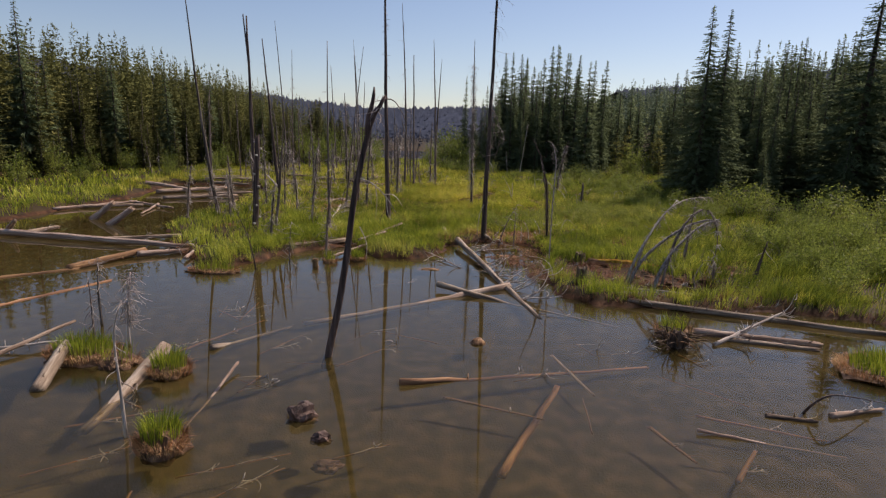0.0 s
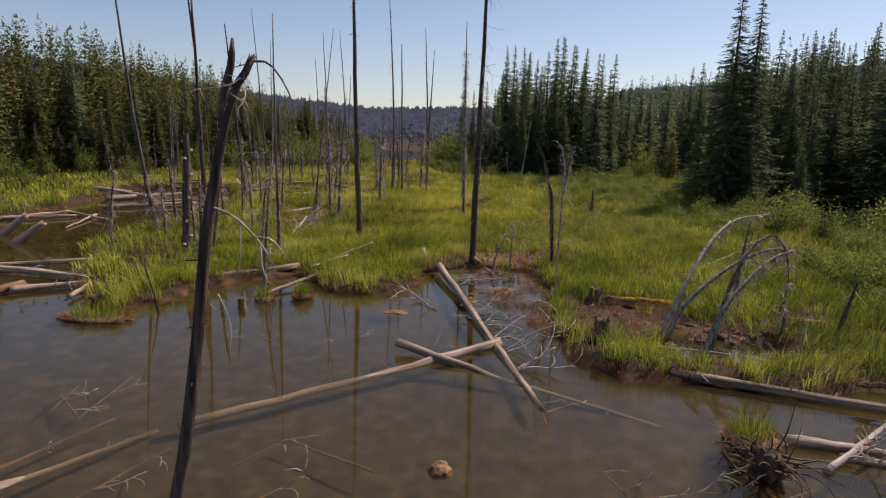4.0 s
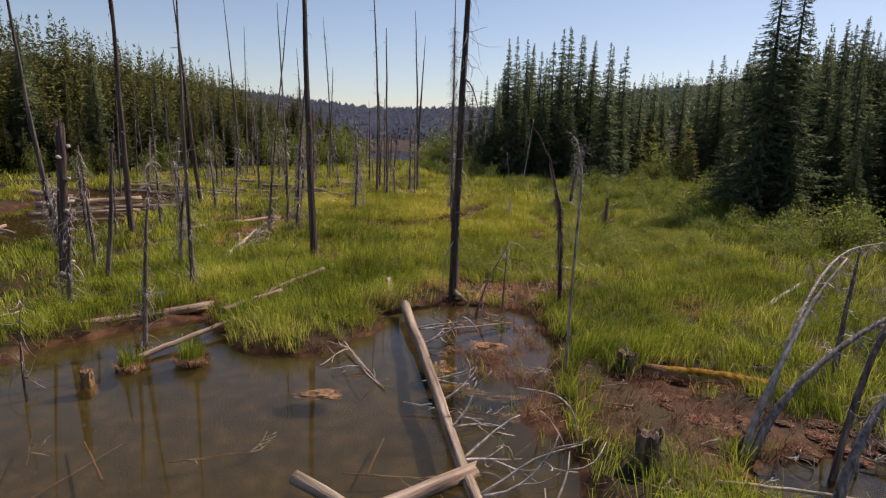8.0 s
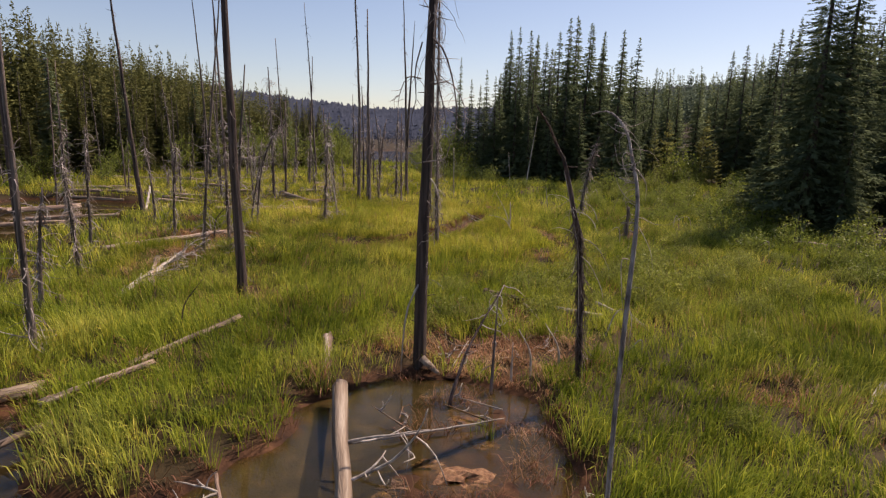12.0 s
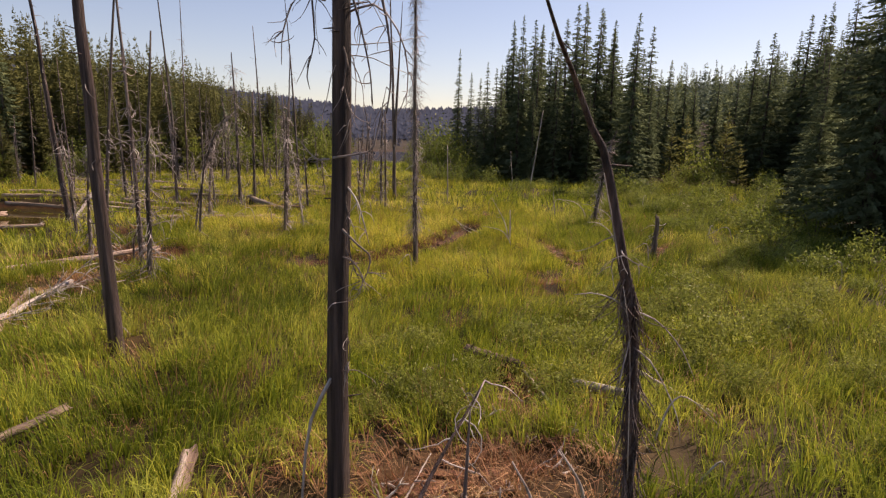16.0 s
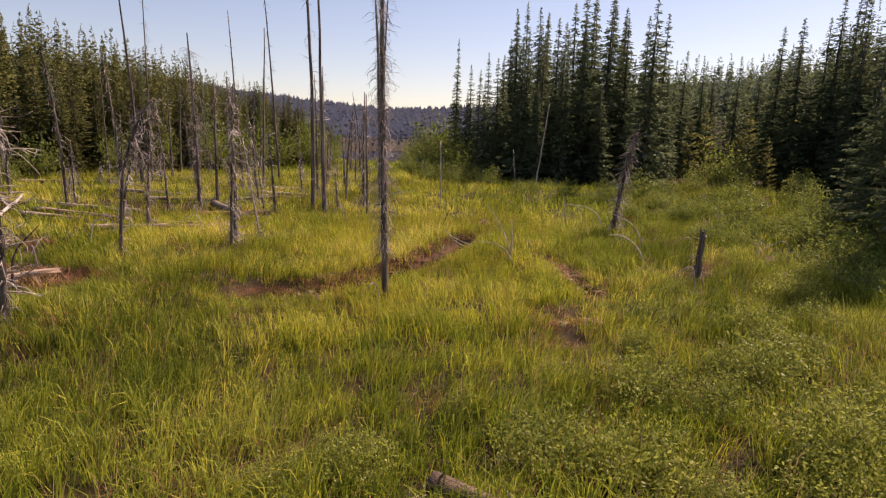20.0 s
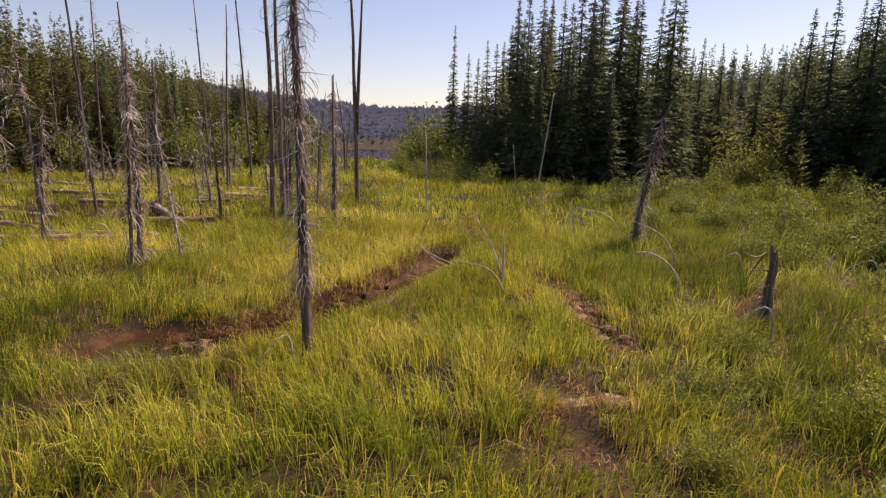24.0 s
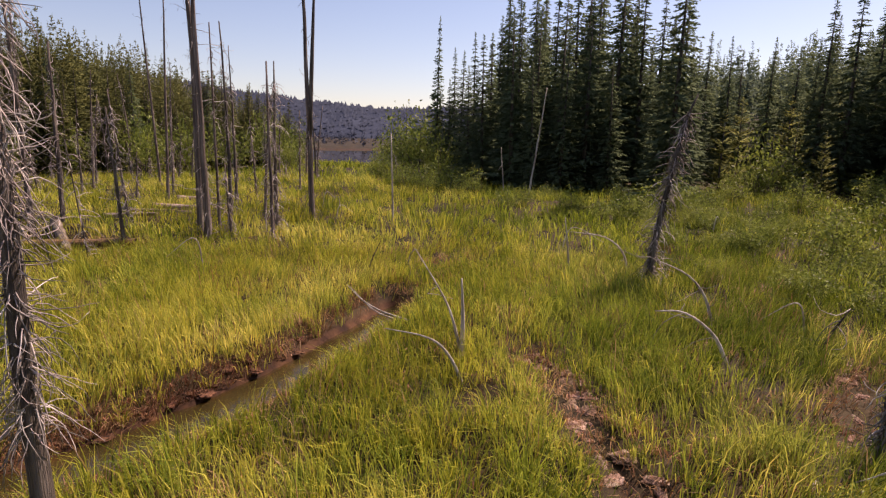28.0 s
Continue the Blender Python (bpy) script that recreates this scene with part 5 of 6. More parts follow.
log((-3.0, 12.42, -0.27), (1.8, 15.68, 0.09), 0.22, 0.18, stubs=16, seed=5, label="long tan log half sunk in the pond")
log((-0.12, 15.28, 0.17), (4.0, 12.88, -0.34), 0.17, 0.09, stubs=3, label="thin grey log dipping under water across another")
log((0.55, 21.75, 0.22), (2.28, 13.05, -0.04), 0.21, 0.11, stubs=10, limbs=17, limb=1.15, seed=8, label="long bleached log with spreading bare limbs, running into the pond")
log((-0.65, 9.15, 0.05), (3.9, 10.55, -0.36), 0.13, 0.09, stubs=3, limbs=3, limb=0.35, material=M_LOG_RED, label="slim sunken log with one pale end above water")
log((-4.3, 10.5, 0.04), (-3.3, 12.4, -0.45), 0.13, 0.09, label=W, stubs=1, limbs=1, limb=0.2)
log((-4.93, 10.0, 0.22), (-4.93, 7.6, -0.22), 0.26, 0.2, stubs=4, label="thick pale log slanting from a tussock into the pond", seed=7)
log((-3.5, 9.65, 0.12), (-3.57, 7.5, -0.15), 0.05, 0.03, label="thin pale stick slanting into the pond", stubs=0)
log((-7.9, 9.3, 0.05), (-7.3, 11.2, 0.25), 0.10, 0.06, label="pale pole leaning on a tussock")
log((-8.4, 10.0, 0.05), (-6.9, 10.4, 0.15), 0.06, 0.04, label="pale pole leaning on a tussock", material=M_PALE)
log((-6.25, 8.55, 0.0), (-6.6, 9.8, 0.25), 0.22, 0.2, label="splintered pale log end at a tussock's foot")
log((4.7, 14.4, 0.10), (11.5, 11.75, 0.03), 0.16, 0.10, stubs=6, label="long brown log along the marsh edge")
log((5.45, 12.2, 0.06), (7.8, 11.6, 0.05), 0.18, 0.12, stubs=5, label=W)
log((6.0, 11.85, 0.02), (7.6, 11.35, 0.02), 0.14, 0.1, label=W)
log((5.6, 11.5, 0.02), (7.75, 12.9, 0.35), 0.10, 0.04, limbs=9, limb=0.6, label="branchy bleached treetop lying in the shallows", material=M_PALE)
MOSSY = log((4.7, 18.65, 0.15), (9.2, 17.35, 0.14), 0.26, 0.15, stubs=7, material=M_LOG_RED, label="mossy red-brown log on the mudflat")
moss = [MOSSY.matrix_world.inverted() @ Vector((4.85 + 1.9 * i / 14, 18.61 - 0.55 * i / 14, 0.235 - 0.03 * i / 14)) for i in range(15)]
part("moss", tube(moss, [0.045 + 0.055 * math.sin(math.pi * (i + 0.5) / 15) for i in range(15)], 12, 0.22, 5), M_MOSS, MOSSY, "orange-gold moss cushion")
log((3.7, 7.8, 0.05), (5.5, 7.3, -0.08), 0.05, 0.03, label="thin dark stick floating in the pond", stubs=2)
log((6.0, 8.4, 0.03), (6.95, 8.65, 0.04), 0.10, 0.06, limbs=3, limb=0.25, label="short pale log floating near a tussock")
log((5.0, 8.4, 0.0), (5.65, 8.2, 0.03), 0.10, 0.05, material=M_STUMP, label="short dark log floating in the pond", limbs=1)
log((2.15, 10.8, -0.10), (2.55, 9.1, -0.15), 0.08, 0.05, label="thin sunken log under water", stubs=0)
log((-3.8, 18.5, 0.05), (-2.7, 20.5, 0.2), 0.10, 0.08, label="thin pale log at the grassy shore")
for a_, b_, d_ in INLET:
    log((*a_, 0.10), (*b_, 0.14), d_, d_ * 0.7, label="bleached drift log jammed in the pond inlet", stubs=3, limbs=2, limb=0.5)
log((-2.75, 22.2, 0.22), (-1.75, 24.1, 0.42), 0.11, 0.09, label="pale log half hidden in sedge")
log((-3.0, 20.7, 0.32), (-2.2, 21.9, 0.42), 0.12, 0.08, label="pale log half hidden in sedge")
log((-7.9, 30.2, 0.30), (-5.7, 33.8, 0.30), 0.17, 0.12, limbs=4, limb=0.6, label="pale log lying over the sedge")
log((-5.0, 26.0, 0.2), (-5.2, 29.4, 0.45), 0.16, 0.1, limbs=12, limb=0.9, material=M_PALE, label="splintered bleached log heap in the meadow")
log((-4.7, 26.6, 0.2), (-5.6, 28.8, 0.4), 0.2, 0.14, limbs=3, limb=0.5, label="splintered bleached log heap in the meadow")
log((-5.9, 29.0, 0.2), (-4.6, 31.2, 0.35), 0.12, 0.1, label="pale log lying over the sedge")
log((-7.2, 45.1, 0.45), (-4.4, 41.5, 0.40), 0.28, 0.22, label="brown log lying in the far meadow")
log((-6.3, 41.7, 0.42), (-3.7, 42.7, 0.42), 0.24, 0.2, label="brown log lying in the far meadow", material=M_LOG_RED)
log((6.3, 20.2, 0.10), (10.9, 24.8, 0.32), 0.16, 0.11, stubs=3, material=M_PALE, label="long bleached birch log in the grass")
log((13.7, 34.1, 0.5), (14.7, 32.9, 0.5), 0.16, 0.12, label="grey log at the shrubs' foot")
log((-10.5, 37.6, 0.4), (-12.6, 42.0, 0.9), 0.12, 0.08, material=M_PALE, label="leaning bleached pole in the meadow")
log((5.1, 26.1, 0.35), (5.8, 24.9, 0.25), 0.07, 0.05, material=M_PALE, label="thin bleached stick in the grass")
log((2.75, 26.35, 0.42), (3.5, 26.0, 0.36), 0.22, 0.16, material=M_STUMP, label="rotten brown log on bare peat")
log((3.4, 26.3, 0.4), (4.1, 24.3, 0.12), 0.045, 0.03, material=M_PALE, label="thin bleached stick on bare peat", stubs=1)
log((4.15, 25.5, 0.36), (4.95, 25.2, 0.34), 0.13, 0.1, material=M_PALE, label="short pale log in the shrubs")
log((0.25, 22.1, 0.0), (0.02, 23.3, 0.38), 0.20, 0.16, stubs=2, label="pale broken trunk slanting out of the shore")
log((1.25, 20.65, 0.06), (2.8, 21.3, 0.06), 0.035, 0.02, material=M_PALE, label="thin stick lying on the shallow water", stubs=0)
log((4.5, 15.5, 0.16), (6.8, 15.0, 0.14), 0.05, 0.03, material=M_PALE, label="thin bleached stick over the mudflat pool", stubs=1, bow=0.1)
log((-0.4, 19.7, 0.1), (0.55, 17.9, 0.02), 0.045, 0.02, limbs=5, limb=0.5, material=M_LOG, side=-0.6, label="branchy bleached stick at the shore")
log((7.14, 33.9, 0.26), (6.65, 32.6, 0.2), 0.10, 0.07, material=M_PALE, label="short rotten birch log in the sedge", stubs=1)
log((0.81, 6.79, -0.25), (2.05, 9.58, -0.32), 0.13, 0.1, stubs=1, material=M_LOG_RED, label="thin sunken log under water")
log((0.07, 8.83, -0.1), (1.57, 8.24, -0.16), 0.08, 0.05, stubs=2, limbs=1, limb=0.3, material=M_LOG_RED, label="thin sunken log under water")
log((3.10, 8.02, -0.1), (3.42, 7.14, -0.16), 0.08, 0.05, stubs=2, limbs=1, limb=0.3, material=M_LOG_RED, label="thin sunken log under water")
log((3.95, 8.42, -0.1), (5.55, 7.79, -0.16), 0.08, 0.05, stubs=2, limbs=1, limb=0.3, material=M_LOG_RED, label="thin sunken log under water")
log((-5.01, 10.25, -0.1), (-3.92, 12.46, -0.16), 0.08, 0.05, stubs=2, limbs=1, limb=0.3, material=M_LOG_RED, label="thin sunken log under water")
log((3.74, 6.66, -0.1), (4.38, 7.47, -0.16), 0.08, 0.05, stubs=2, limbs=1, limb=0.3, material=M_LOG_RED, label="thin sunken log under water")
for k in range(26):
    x, y = g2.uniform(-20, -5.5), g2.uniform(38, 56)
    w, n = g2.uniform(-0.5, 0.5), g2.uniform(1.2, 3.6)
    z = max(0.06, height(x, y)) + 0.16
    log((x, y, z), (x + n * math.cos(w), y + n * math.sin(w), max(0.06, height(x + n * math.cos(w), y + n * math.sin(w))) + 0.16), g2.uniform(0.14, 0.26), label="pale log lying in the far marsh", stubs=2, seed=k)
for k in range(60):
    x, y = g2.uniform(3.6, 8.6), g2.uniform(14.2, 19.2)
    if k % 3 == 0:
        x, y = g2.uniform(1.4, 3.9), g2.uniform(22.6, 26.2)
    elif k % 3 == 1 and k % 2:
        x, y = g2.uniform(1.2, 3.4), g2.uniform(17.0, 22.0)
    w, n = g2.uniform(0, 6.28), g2.uniform(0.3, 1.0)
    a = max(0.02, height(x, y)) + 0.03
    b = max(0.02, height(x + n * math.cos(w), y + n * math.sin(w))) + 0.05 + 0.1 * n * g2.random()
    log((x, y, a), (x + n * math.cos(w), y + n * math.sin(w), b), g2.uniform(0.015, 0.04), 0.012, stubs=1, limbs=g2.choice((0, 1, 2)), limb=0.2, seed=k + 300, name="dead_stick", label="thin bleached dead stick lying on the mud", material=g2.choice((M_PALE, M_LOG, M_LOG_RED)))
for k in range(46):
    x, y = g2.uniform(-6.5, 6.0), g2.uniform(4.5, 16)
    w, n = g2.uniform(0, 3.14), g2.uniform(0.5, 1.6)
    log((x, y, -0.22), (x + n * math.cos(w), y + n * math.sin(w), -0.27), g2.uniform(0.02, 0.06), stubs=0, limbs=g2.choice((0, 2, 3)), limb=0.5, seed=k, name="sunken_stick", label="sunken dead stick on the pond bed", material=M_LOG_RED)


# ---- stumps, stones and tussocks ----
def stump(x, y, z, d, h, label="dark rotten stump on the marshy shore", material=None, lean=(0, 0), roots=4):
    r = random.Random(round(x * 31 + y * 7))
    t = thing("stump", (x, y, z), label, "stump", "stumps")
    part("trunk", tube([(0, 0, -0.25), (lean[0] * 0.2, lean[1] * 0.2, h * 0.1), (lean[0] * 0.4, lean[1] * 0.4, h * 0.35), (lean[0] * 0.7, lean[1] * 0.7, h * 0.6), (lean[0], lean[1], h * 0.8)], [d * 0.74, d * 0.62, d * 0.5, d * 0.46, d * 0.44], 18, 0.09, r.random(), jag=0.4, ridge=0.2), material or M_STUMP, t, smooth=False)
    for k in range(7):
        w = r.uniform(0, 6.283)
        p = Vector((math.cos(w) * d * 0.4, math.sin(w) * d * 0.4, h * r.uniform(0.5, 0.8)))
        part("splinter", tube([p, p + Vector((lean[0] * 0.2, lean[1] * 0.2, h * r.uniform(0.06, 0.2)))], [d * 0.1, d * 0.05], 5, 0.3, k), M_LOG if k % 3 == 0 else material or M_STUMP, t)
    for k in range(roots):
        w = 6.283 * k / roots + r.uniform(-0.4, 0.4)
        part("root", tube(twig_path((0, 0, 0.05), (math.cos(w), math.sin(w), -0.1), d * r.uniform(0.9, 1.5), 0.12, 0.2, r, 4), [d * 0.16 * (1 - 0.2 * i) for i in range(5)], 6), material or M_STUMP, t)
    return t


stump(4.45, 18.75, 0.08, 0.36, 0.42)
stump(3.8, 15.7, 0.1, 0.30, 0.62, "ragged upright rotten stump in shore grass")
stump(-3.92, 17.75, -0.15, 0.20, 0.45, "short reddish stump standing in the pond", M_LOG_RED, roots=0)
stump(-5.35, 24.6, 0.2, 0.15, 0.4, "small dark stump in the sedge", roots=0)
R1 = stump(4.75, 11.45, -0.1, 0.36, 0.42, "upturned dark root mass of a fallen tree in the water", roots=5, lean=(0.1, 0.0))
rr = random.Random(4)
for k in range(54):
    w = rr.uniform(0, 6.283)
    z = rr.uniform(0.0, 0.42)
    part("root", tube(twig_path((0.2 * math.cos(w), 0.2 * math.sin(w), z), (math.cos(w), math.sin(w), rr.uniform(-0.6, 1.6)), rr.uniform(0.25, 0.75), 0.08, 0.45, rr, 6), [0.016 - 0.002 * i for i in range(7)], 4), M_LOG_RED if k % 9 == 0 else M_STUMP, R1)


def lump(name, x, y, z, rx, ry, rz, material, seed, label, category, ragged=0.25, fine=3):
    r = random.Random(seed)
    bm = bmesh.new()
    bmesh.ops.create_icosphere(bm, subdivisions=fine, radius=1)
    for v in bm.verts:
        k = 1 + ragged * noise.noise(v.co * 1.7 + Vector((seed * 3.1, 0, 0))) + ragged * 0.6 * noise.noise(v.co * 4.5 + Vector((0, seed, 0)))
        v.co = Vector((v.co.x * rx * k, v.co.y * ry * k, v.co.z * rz * k))
    me = bpy.data.meshes.new(name)
    bm.to_mesh(me)
    bm.free()
    me.materials.append(material)
    ob = new(name, me)
    ob.location = (x, y, z)
    return tagged(ob, label, category) if category else ob


lump("stone", -2.0, 7.95, 0.0, 0.23, 0.17, 0.2, M_ROCK, 1, "dark wet stone breaking the water", "stone", 0.5)
lump("stone", -1.58, 7.35, -0.03, 0.15, 0.1, 0.12, M_ROCK, 2, "small reddish wet stone breaking the water", "stone", 0.5)
lump("stone", -1.4, 6.85, -0.2, 0.18, 0.15, 0.1, M_ROCK, 3, "sunken dark stone in the pond", "stone", 0.5)
lump("stone", 0.75, 11.3, -0.04, 0.16, 0.16, 0.13, M_LOG_RED, 4, "rusty brown stone breaking the water", "stone")
lump("peat_clump", -0.4, 17.7, -0.03, 0.34, 0.16, 0.06, M_LOG_RED, 5, "tan peat clump floating in the pond", "peat", 0.7)
lump("peat_clump", 2.2, 20.0, -0.02, 0.3, 0.2, 0.06, M_LOG_RED, 6, "tan peat clump floating in the pond", "peat", 0.8)
peat = random.Random(9)
for k in range(16):
    lump("peat_clump", peat.uniform(1.3, 3.3), peat.uniform(17.0, 21.8), peat.uniform(-0.09, -0.04), peat.uniform(0.12, 0.34), peat.uniform(0.1, 0.22), 0.06, M_LOG_RED if k % 3 else M_PEAT, k + 20, "sunken brown peat clump in the shallows", "peat", 0.8)
lump("peat_clump", -0.15, 33.1, 0.05, 0.22, 0.18, 0.13, M_PEAT, 7, "straw-coloured peat clump beside the channel", "peat", 0.6)
lump("peat_clump", 0.12, 32.95, 0.06, 0.16, 0.2, 0.11, M_PEAT, 8, "straw-coloured peat clump beside the channel", "peat", 0.6)


def along(line, n, wide, material, seed, label, size, lift):
    """Small peat clumps strewn along a line, a little off it."""
    r = random.Random(seed)
    for k in range(n):
        s = r.random() * (len(line) - 1)
        i = min(int(s), len(line) - 2)
        x = line[i][0] + (line[i + 1][0] - line[i][0]) * (s - i) + r.uniform(-wide, wide)
        y = line[i][1] + (line[i + 1][1] - line[i][1]) * (s - i) + r.uniform(-wide, wide)
        lump("peat_clump", x, y, max(0.0, height(x, y)) + lift, size * r.uniform(0.6, 1.7), size * r.uniform(0.6, 1.7), size * r.uniform(0.22, 0.42), material, seed * 50 + k, label, "peat", 0.55)


along([(p[0] - 0.42, p[1] + 0.22) for p in CHANNEL[:6]], 22, 0.12, M_RUST, 3, "rust-brown peat clump on the channel bank", 0.07, 0.0)
along([(p[0] + 0.45, p[1] - 0.2) for p in CHANNEL[1:5]], 8, 0.1, M_RUST, 4, "rust-brown peat clump on the channel bank", 0.065, 0.0)
along(TRENCH, 34, 0.24, M_DRY, 5, "pale pinkish dry peat clump in a dry trench", 0.08, -0.01)
along(RUT, 16, 0.14, M_DRY, 12, "pale pinkish dry peat clump in a dry rut", 0.08, -0.01)
along([(4.7, 31.8), (5.4, 31.65)], 9, 0.12, M_DRY, 7, "pale pinkish dry peat clump in the sedge", 0.12, 0.0)
along([(-0.3, 32.75), (0.1, 32.9), (0.25, 33.2)], 10, 0.12, M_DRY, 8, "straw-coloured peat clump beside the channel", 0.13, 0.02)
along([(1.9, 23.0), (2.6, 23.6), (3.3, 23.3)], 22, 0.5, M_RUST, 9, "rust-brown peat clump on the bare shore", 0.12, 0.0)
along([(4.6, 17.9), (5.6, 17.0), (7.2, 16.6)], 30, 0.5, M_RUST, 10, "rust-brown peat clump on the mudflat", 0.11, 0.0)


def blades(x, y, z, h, w, lean, material, name, g, face=None):
    """Arched two-step blades of grass, one for each place given."""
    n = len(x)
    a = g.uniform(0, 6.283, n) if face is None else face
    b = g.uniform(0, 6.283, n)
    ca, sa = np.cos(b) * w / 2, np.sin(b) * w / 2
    lx, ly = np.cos(a) * lean * h, np.sin(a) * lean * h
    v = np.empty((n, 5, 3))
    v[:, 0] = np.stack([x - ca, y - sa, z - 0.03], -1)
    v[:, 1] = np.stack([x + ca, y + sa, z - 0.03], -1)
    v[:, 2] = np.stack([x + ca * 0.8 + lx * 0.35, y + sa * 0.8 + ly * 0.35, z + h * 0.58], -1)
    v[:, 3] = np.stack([x - ca * 0.8 + lx * 0.35, y - sa * 0.8 + ly * 0.35, z + h * 0.58], -1)
    v[:, 4] = np.stack([x + lx, y + ly, z + h * np.clip(1 - 0.35 * lean, 0.4, 1)], -1)
    o = np.arange(n)[:, None] * 5
    return fast_mesh(name, v.reshape(-1, 3), o + np.array([[0, 1, 2, 3]]), o + np.array([[3, 2, 4]]), material)


def tussock(x, y, rx, ry, h, n, label):
    t = thing("tussock", (x, y, 0), label, "tussock", "sedge tussocks in the pond")
    mound = lump("mound", 0, 0, 0, rx, ry, h, M_PEAT, round(x * 5 + y), "", "", 0.35)
    mound.parent = t
    g = np.random.default_rng(round(abs(x) * 50 + y))
    q, a = np.sqrt(g.random(n)) * 0.78, g.uniform(0, 6.283, n)
    px, py = q * np.cos(a) * rx, q * np.sin(a) * ry
    part("grass", blades(px, py, h * np.sqrt(1 - q * q) * 0.8, g.uniform(0.16, 0.42, n), 0.010, g.uniform(0.05, 0.5, n), M_GREEN, "grass", g, a + g.normal(0, 0.6, n)), M_GREEN, t, "fresh green sedge")
    m = n * 2
    q, a = 0.8 + 0.25 * g.random(m), g.uniform(0, 6.283, m)
    part("thatch", blades(q * np.cos(a) * rx, q * np.sin(a) * ry, 0.02 + 0.6 * h * g.random(m), g.uniform(0.06, 0.16, m), 0.007, g.uniform(0.6, 1.5, m), M_STRAW, "thatch", g, a), M_STRAW, t, "dead brown hanging sedge")


tussock(-6.35, 9.95, 0.62, 0.42, 0.20, 700, "grassy peat tussock in the pond")
tussock(-5.6, 9.7, 0.35, 0.3, 0.2, 60, "bare peat tussock in the pond")
tussock(-4.55, 9.35, 0.33, 0.3, 0.20, 380, "small grassy peat tussock in the pond")
tussock(-3.55, 6.95, 0.3, 0.26, 0.3, 420, "small round grassy tussock in the pond")
tussock(8.3, 10.2, 0.95, 0.7, 0.16, 1300, "broad grassy tussock at the marsh edge")
tussock(10.2, 9.3, 1.1, 0.8, 0.18, 1300, "broad grassy tussock at the marsh edge")
tussock(-6.6, 16.6, 0.7, 0.25, 0.10, 300, "flat brown tussock off the shore")
tussock(-2.75, 18.7, 0.25, 0.2, 0.14, 240, "small grassy tussock off the shore")
tussock(-3.6, 18.4, 0.22, 0.2, 0.10, 120, "small grassy tussock off the shore")
tussock(5.0, 12.2, 0.35, 0.3, 0.16, 260, "small yellow-green tussock by an upturned root")


# ---- shrubs ----
def leaf_cloud(n, rx, ry, rz, size, seed):
    """Leaves in loose sprays along upright shoots, with an uneven outline."""
    g = np.random.default_rng(seed)
    shoots = max(6, n // 26)
    a, q = g.uniform(0, 6.283, shoots), np.sqrt(g.random(shoots))
    tipx, tipy = np.cos(a) * q * rx, np.sin(a) * q * ry
    tipz = rz * (0.55 + 0.5 * g.random(shoots)) * np.sqrt(np.clip(1.15 - q * q, 0.1, 1))
    k = g.integers(0, shoots, n)
    u = 0.25 + 0.75 * g.random(n) ** 0.7
    s = size * 2.2
    c = np.stack([tipx[k] * u + g.normal(0, s, n), tipy[k] * u + g.normal(0, s, n), tipz[k] * u + g.normal(0, s, n)], -1)
    c[:, 2] = np.maximum(c[:, 2], 0.03)
    d1 = g.normal(0, 1, (n, 3))
    d1[:, 2] += 0.5
    d1 /= np.linalg.norm(d1, axis=1)[:, None]
    d2 = np.cross(d1, g.normal(0, 1, (n, 3)))
    d2 /= np.linalg.norm(d2, axis=1)[:, None]
    L = size * g.uniform(0.7, 1.4, n)[:, None]
    v = np.stack([c - d1 * L, c + d2 * L * 0.42, c + d1 * L, c - d2 * L * 0.42], 1).reshape(-1, 3)
    o = np.arange(n)[:, None] * 4
    return v, o + np.array([[0, 1, 2, 3]]), list(zip(tipx, tipy, tipz))


def shrub_kind(n, rx, ry, rz, size, seed, material):
    v, q, tips = leaf_cloud(n, rx, ry, rz, size, seed)
    r = random.Random(seed)
    leaves = fast_mesh("foliage", v, q, np.zeros((0, 3), int), material)
    stems = [mesh_of("stem", *tube(bend([(x * 0.1, y * 0.1, -0.1), (x * 0.5, y * 0.5, z * 0.55), (x, y, z)], 4), [0.014 * rz + 0.004, 0.012 * rz, 0.009 * rz, 0.006 * rz, 0.003], 4), M_SNAG) for x, y, z in tips[:7]]
    return leaves, stems


LOW = [shrub_kind(3000, 0.75, 0.7, 0.7, 0.024, s, M_LEAF_GREY) for s in (1, 2, 3)]
TALL = [shrub_kind(1300, 1.0, 0.95, 1.7, 0.052, s, M_LEAF) for s in (4, 5, 6)]


def shrub(kinds, x, y, s, label, group, high=1.0):
    leaves, stems = kinds[rnd.randrange(3)]
    t = thing("willow_shrub", pose(x, y, height(x, y), 0, 0, rnd.uniform(0, 360)) @ Matrix.Diagonal((s, s, s * high, 1)), label, "shrub", group)
    part("foliage", leaves, M_LEAF, t)
    for me in stems:
        part("stem", me, M_SNAG, t)


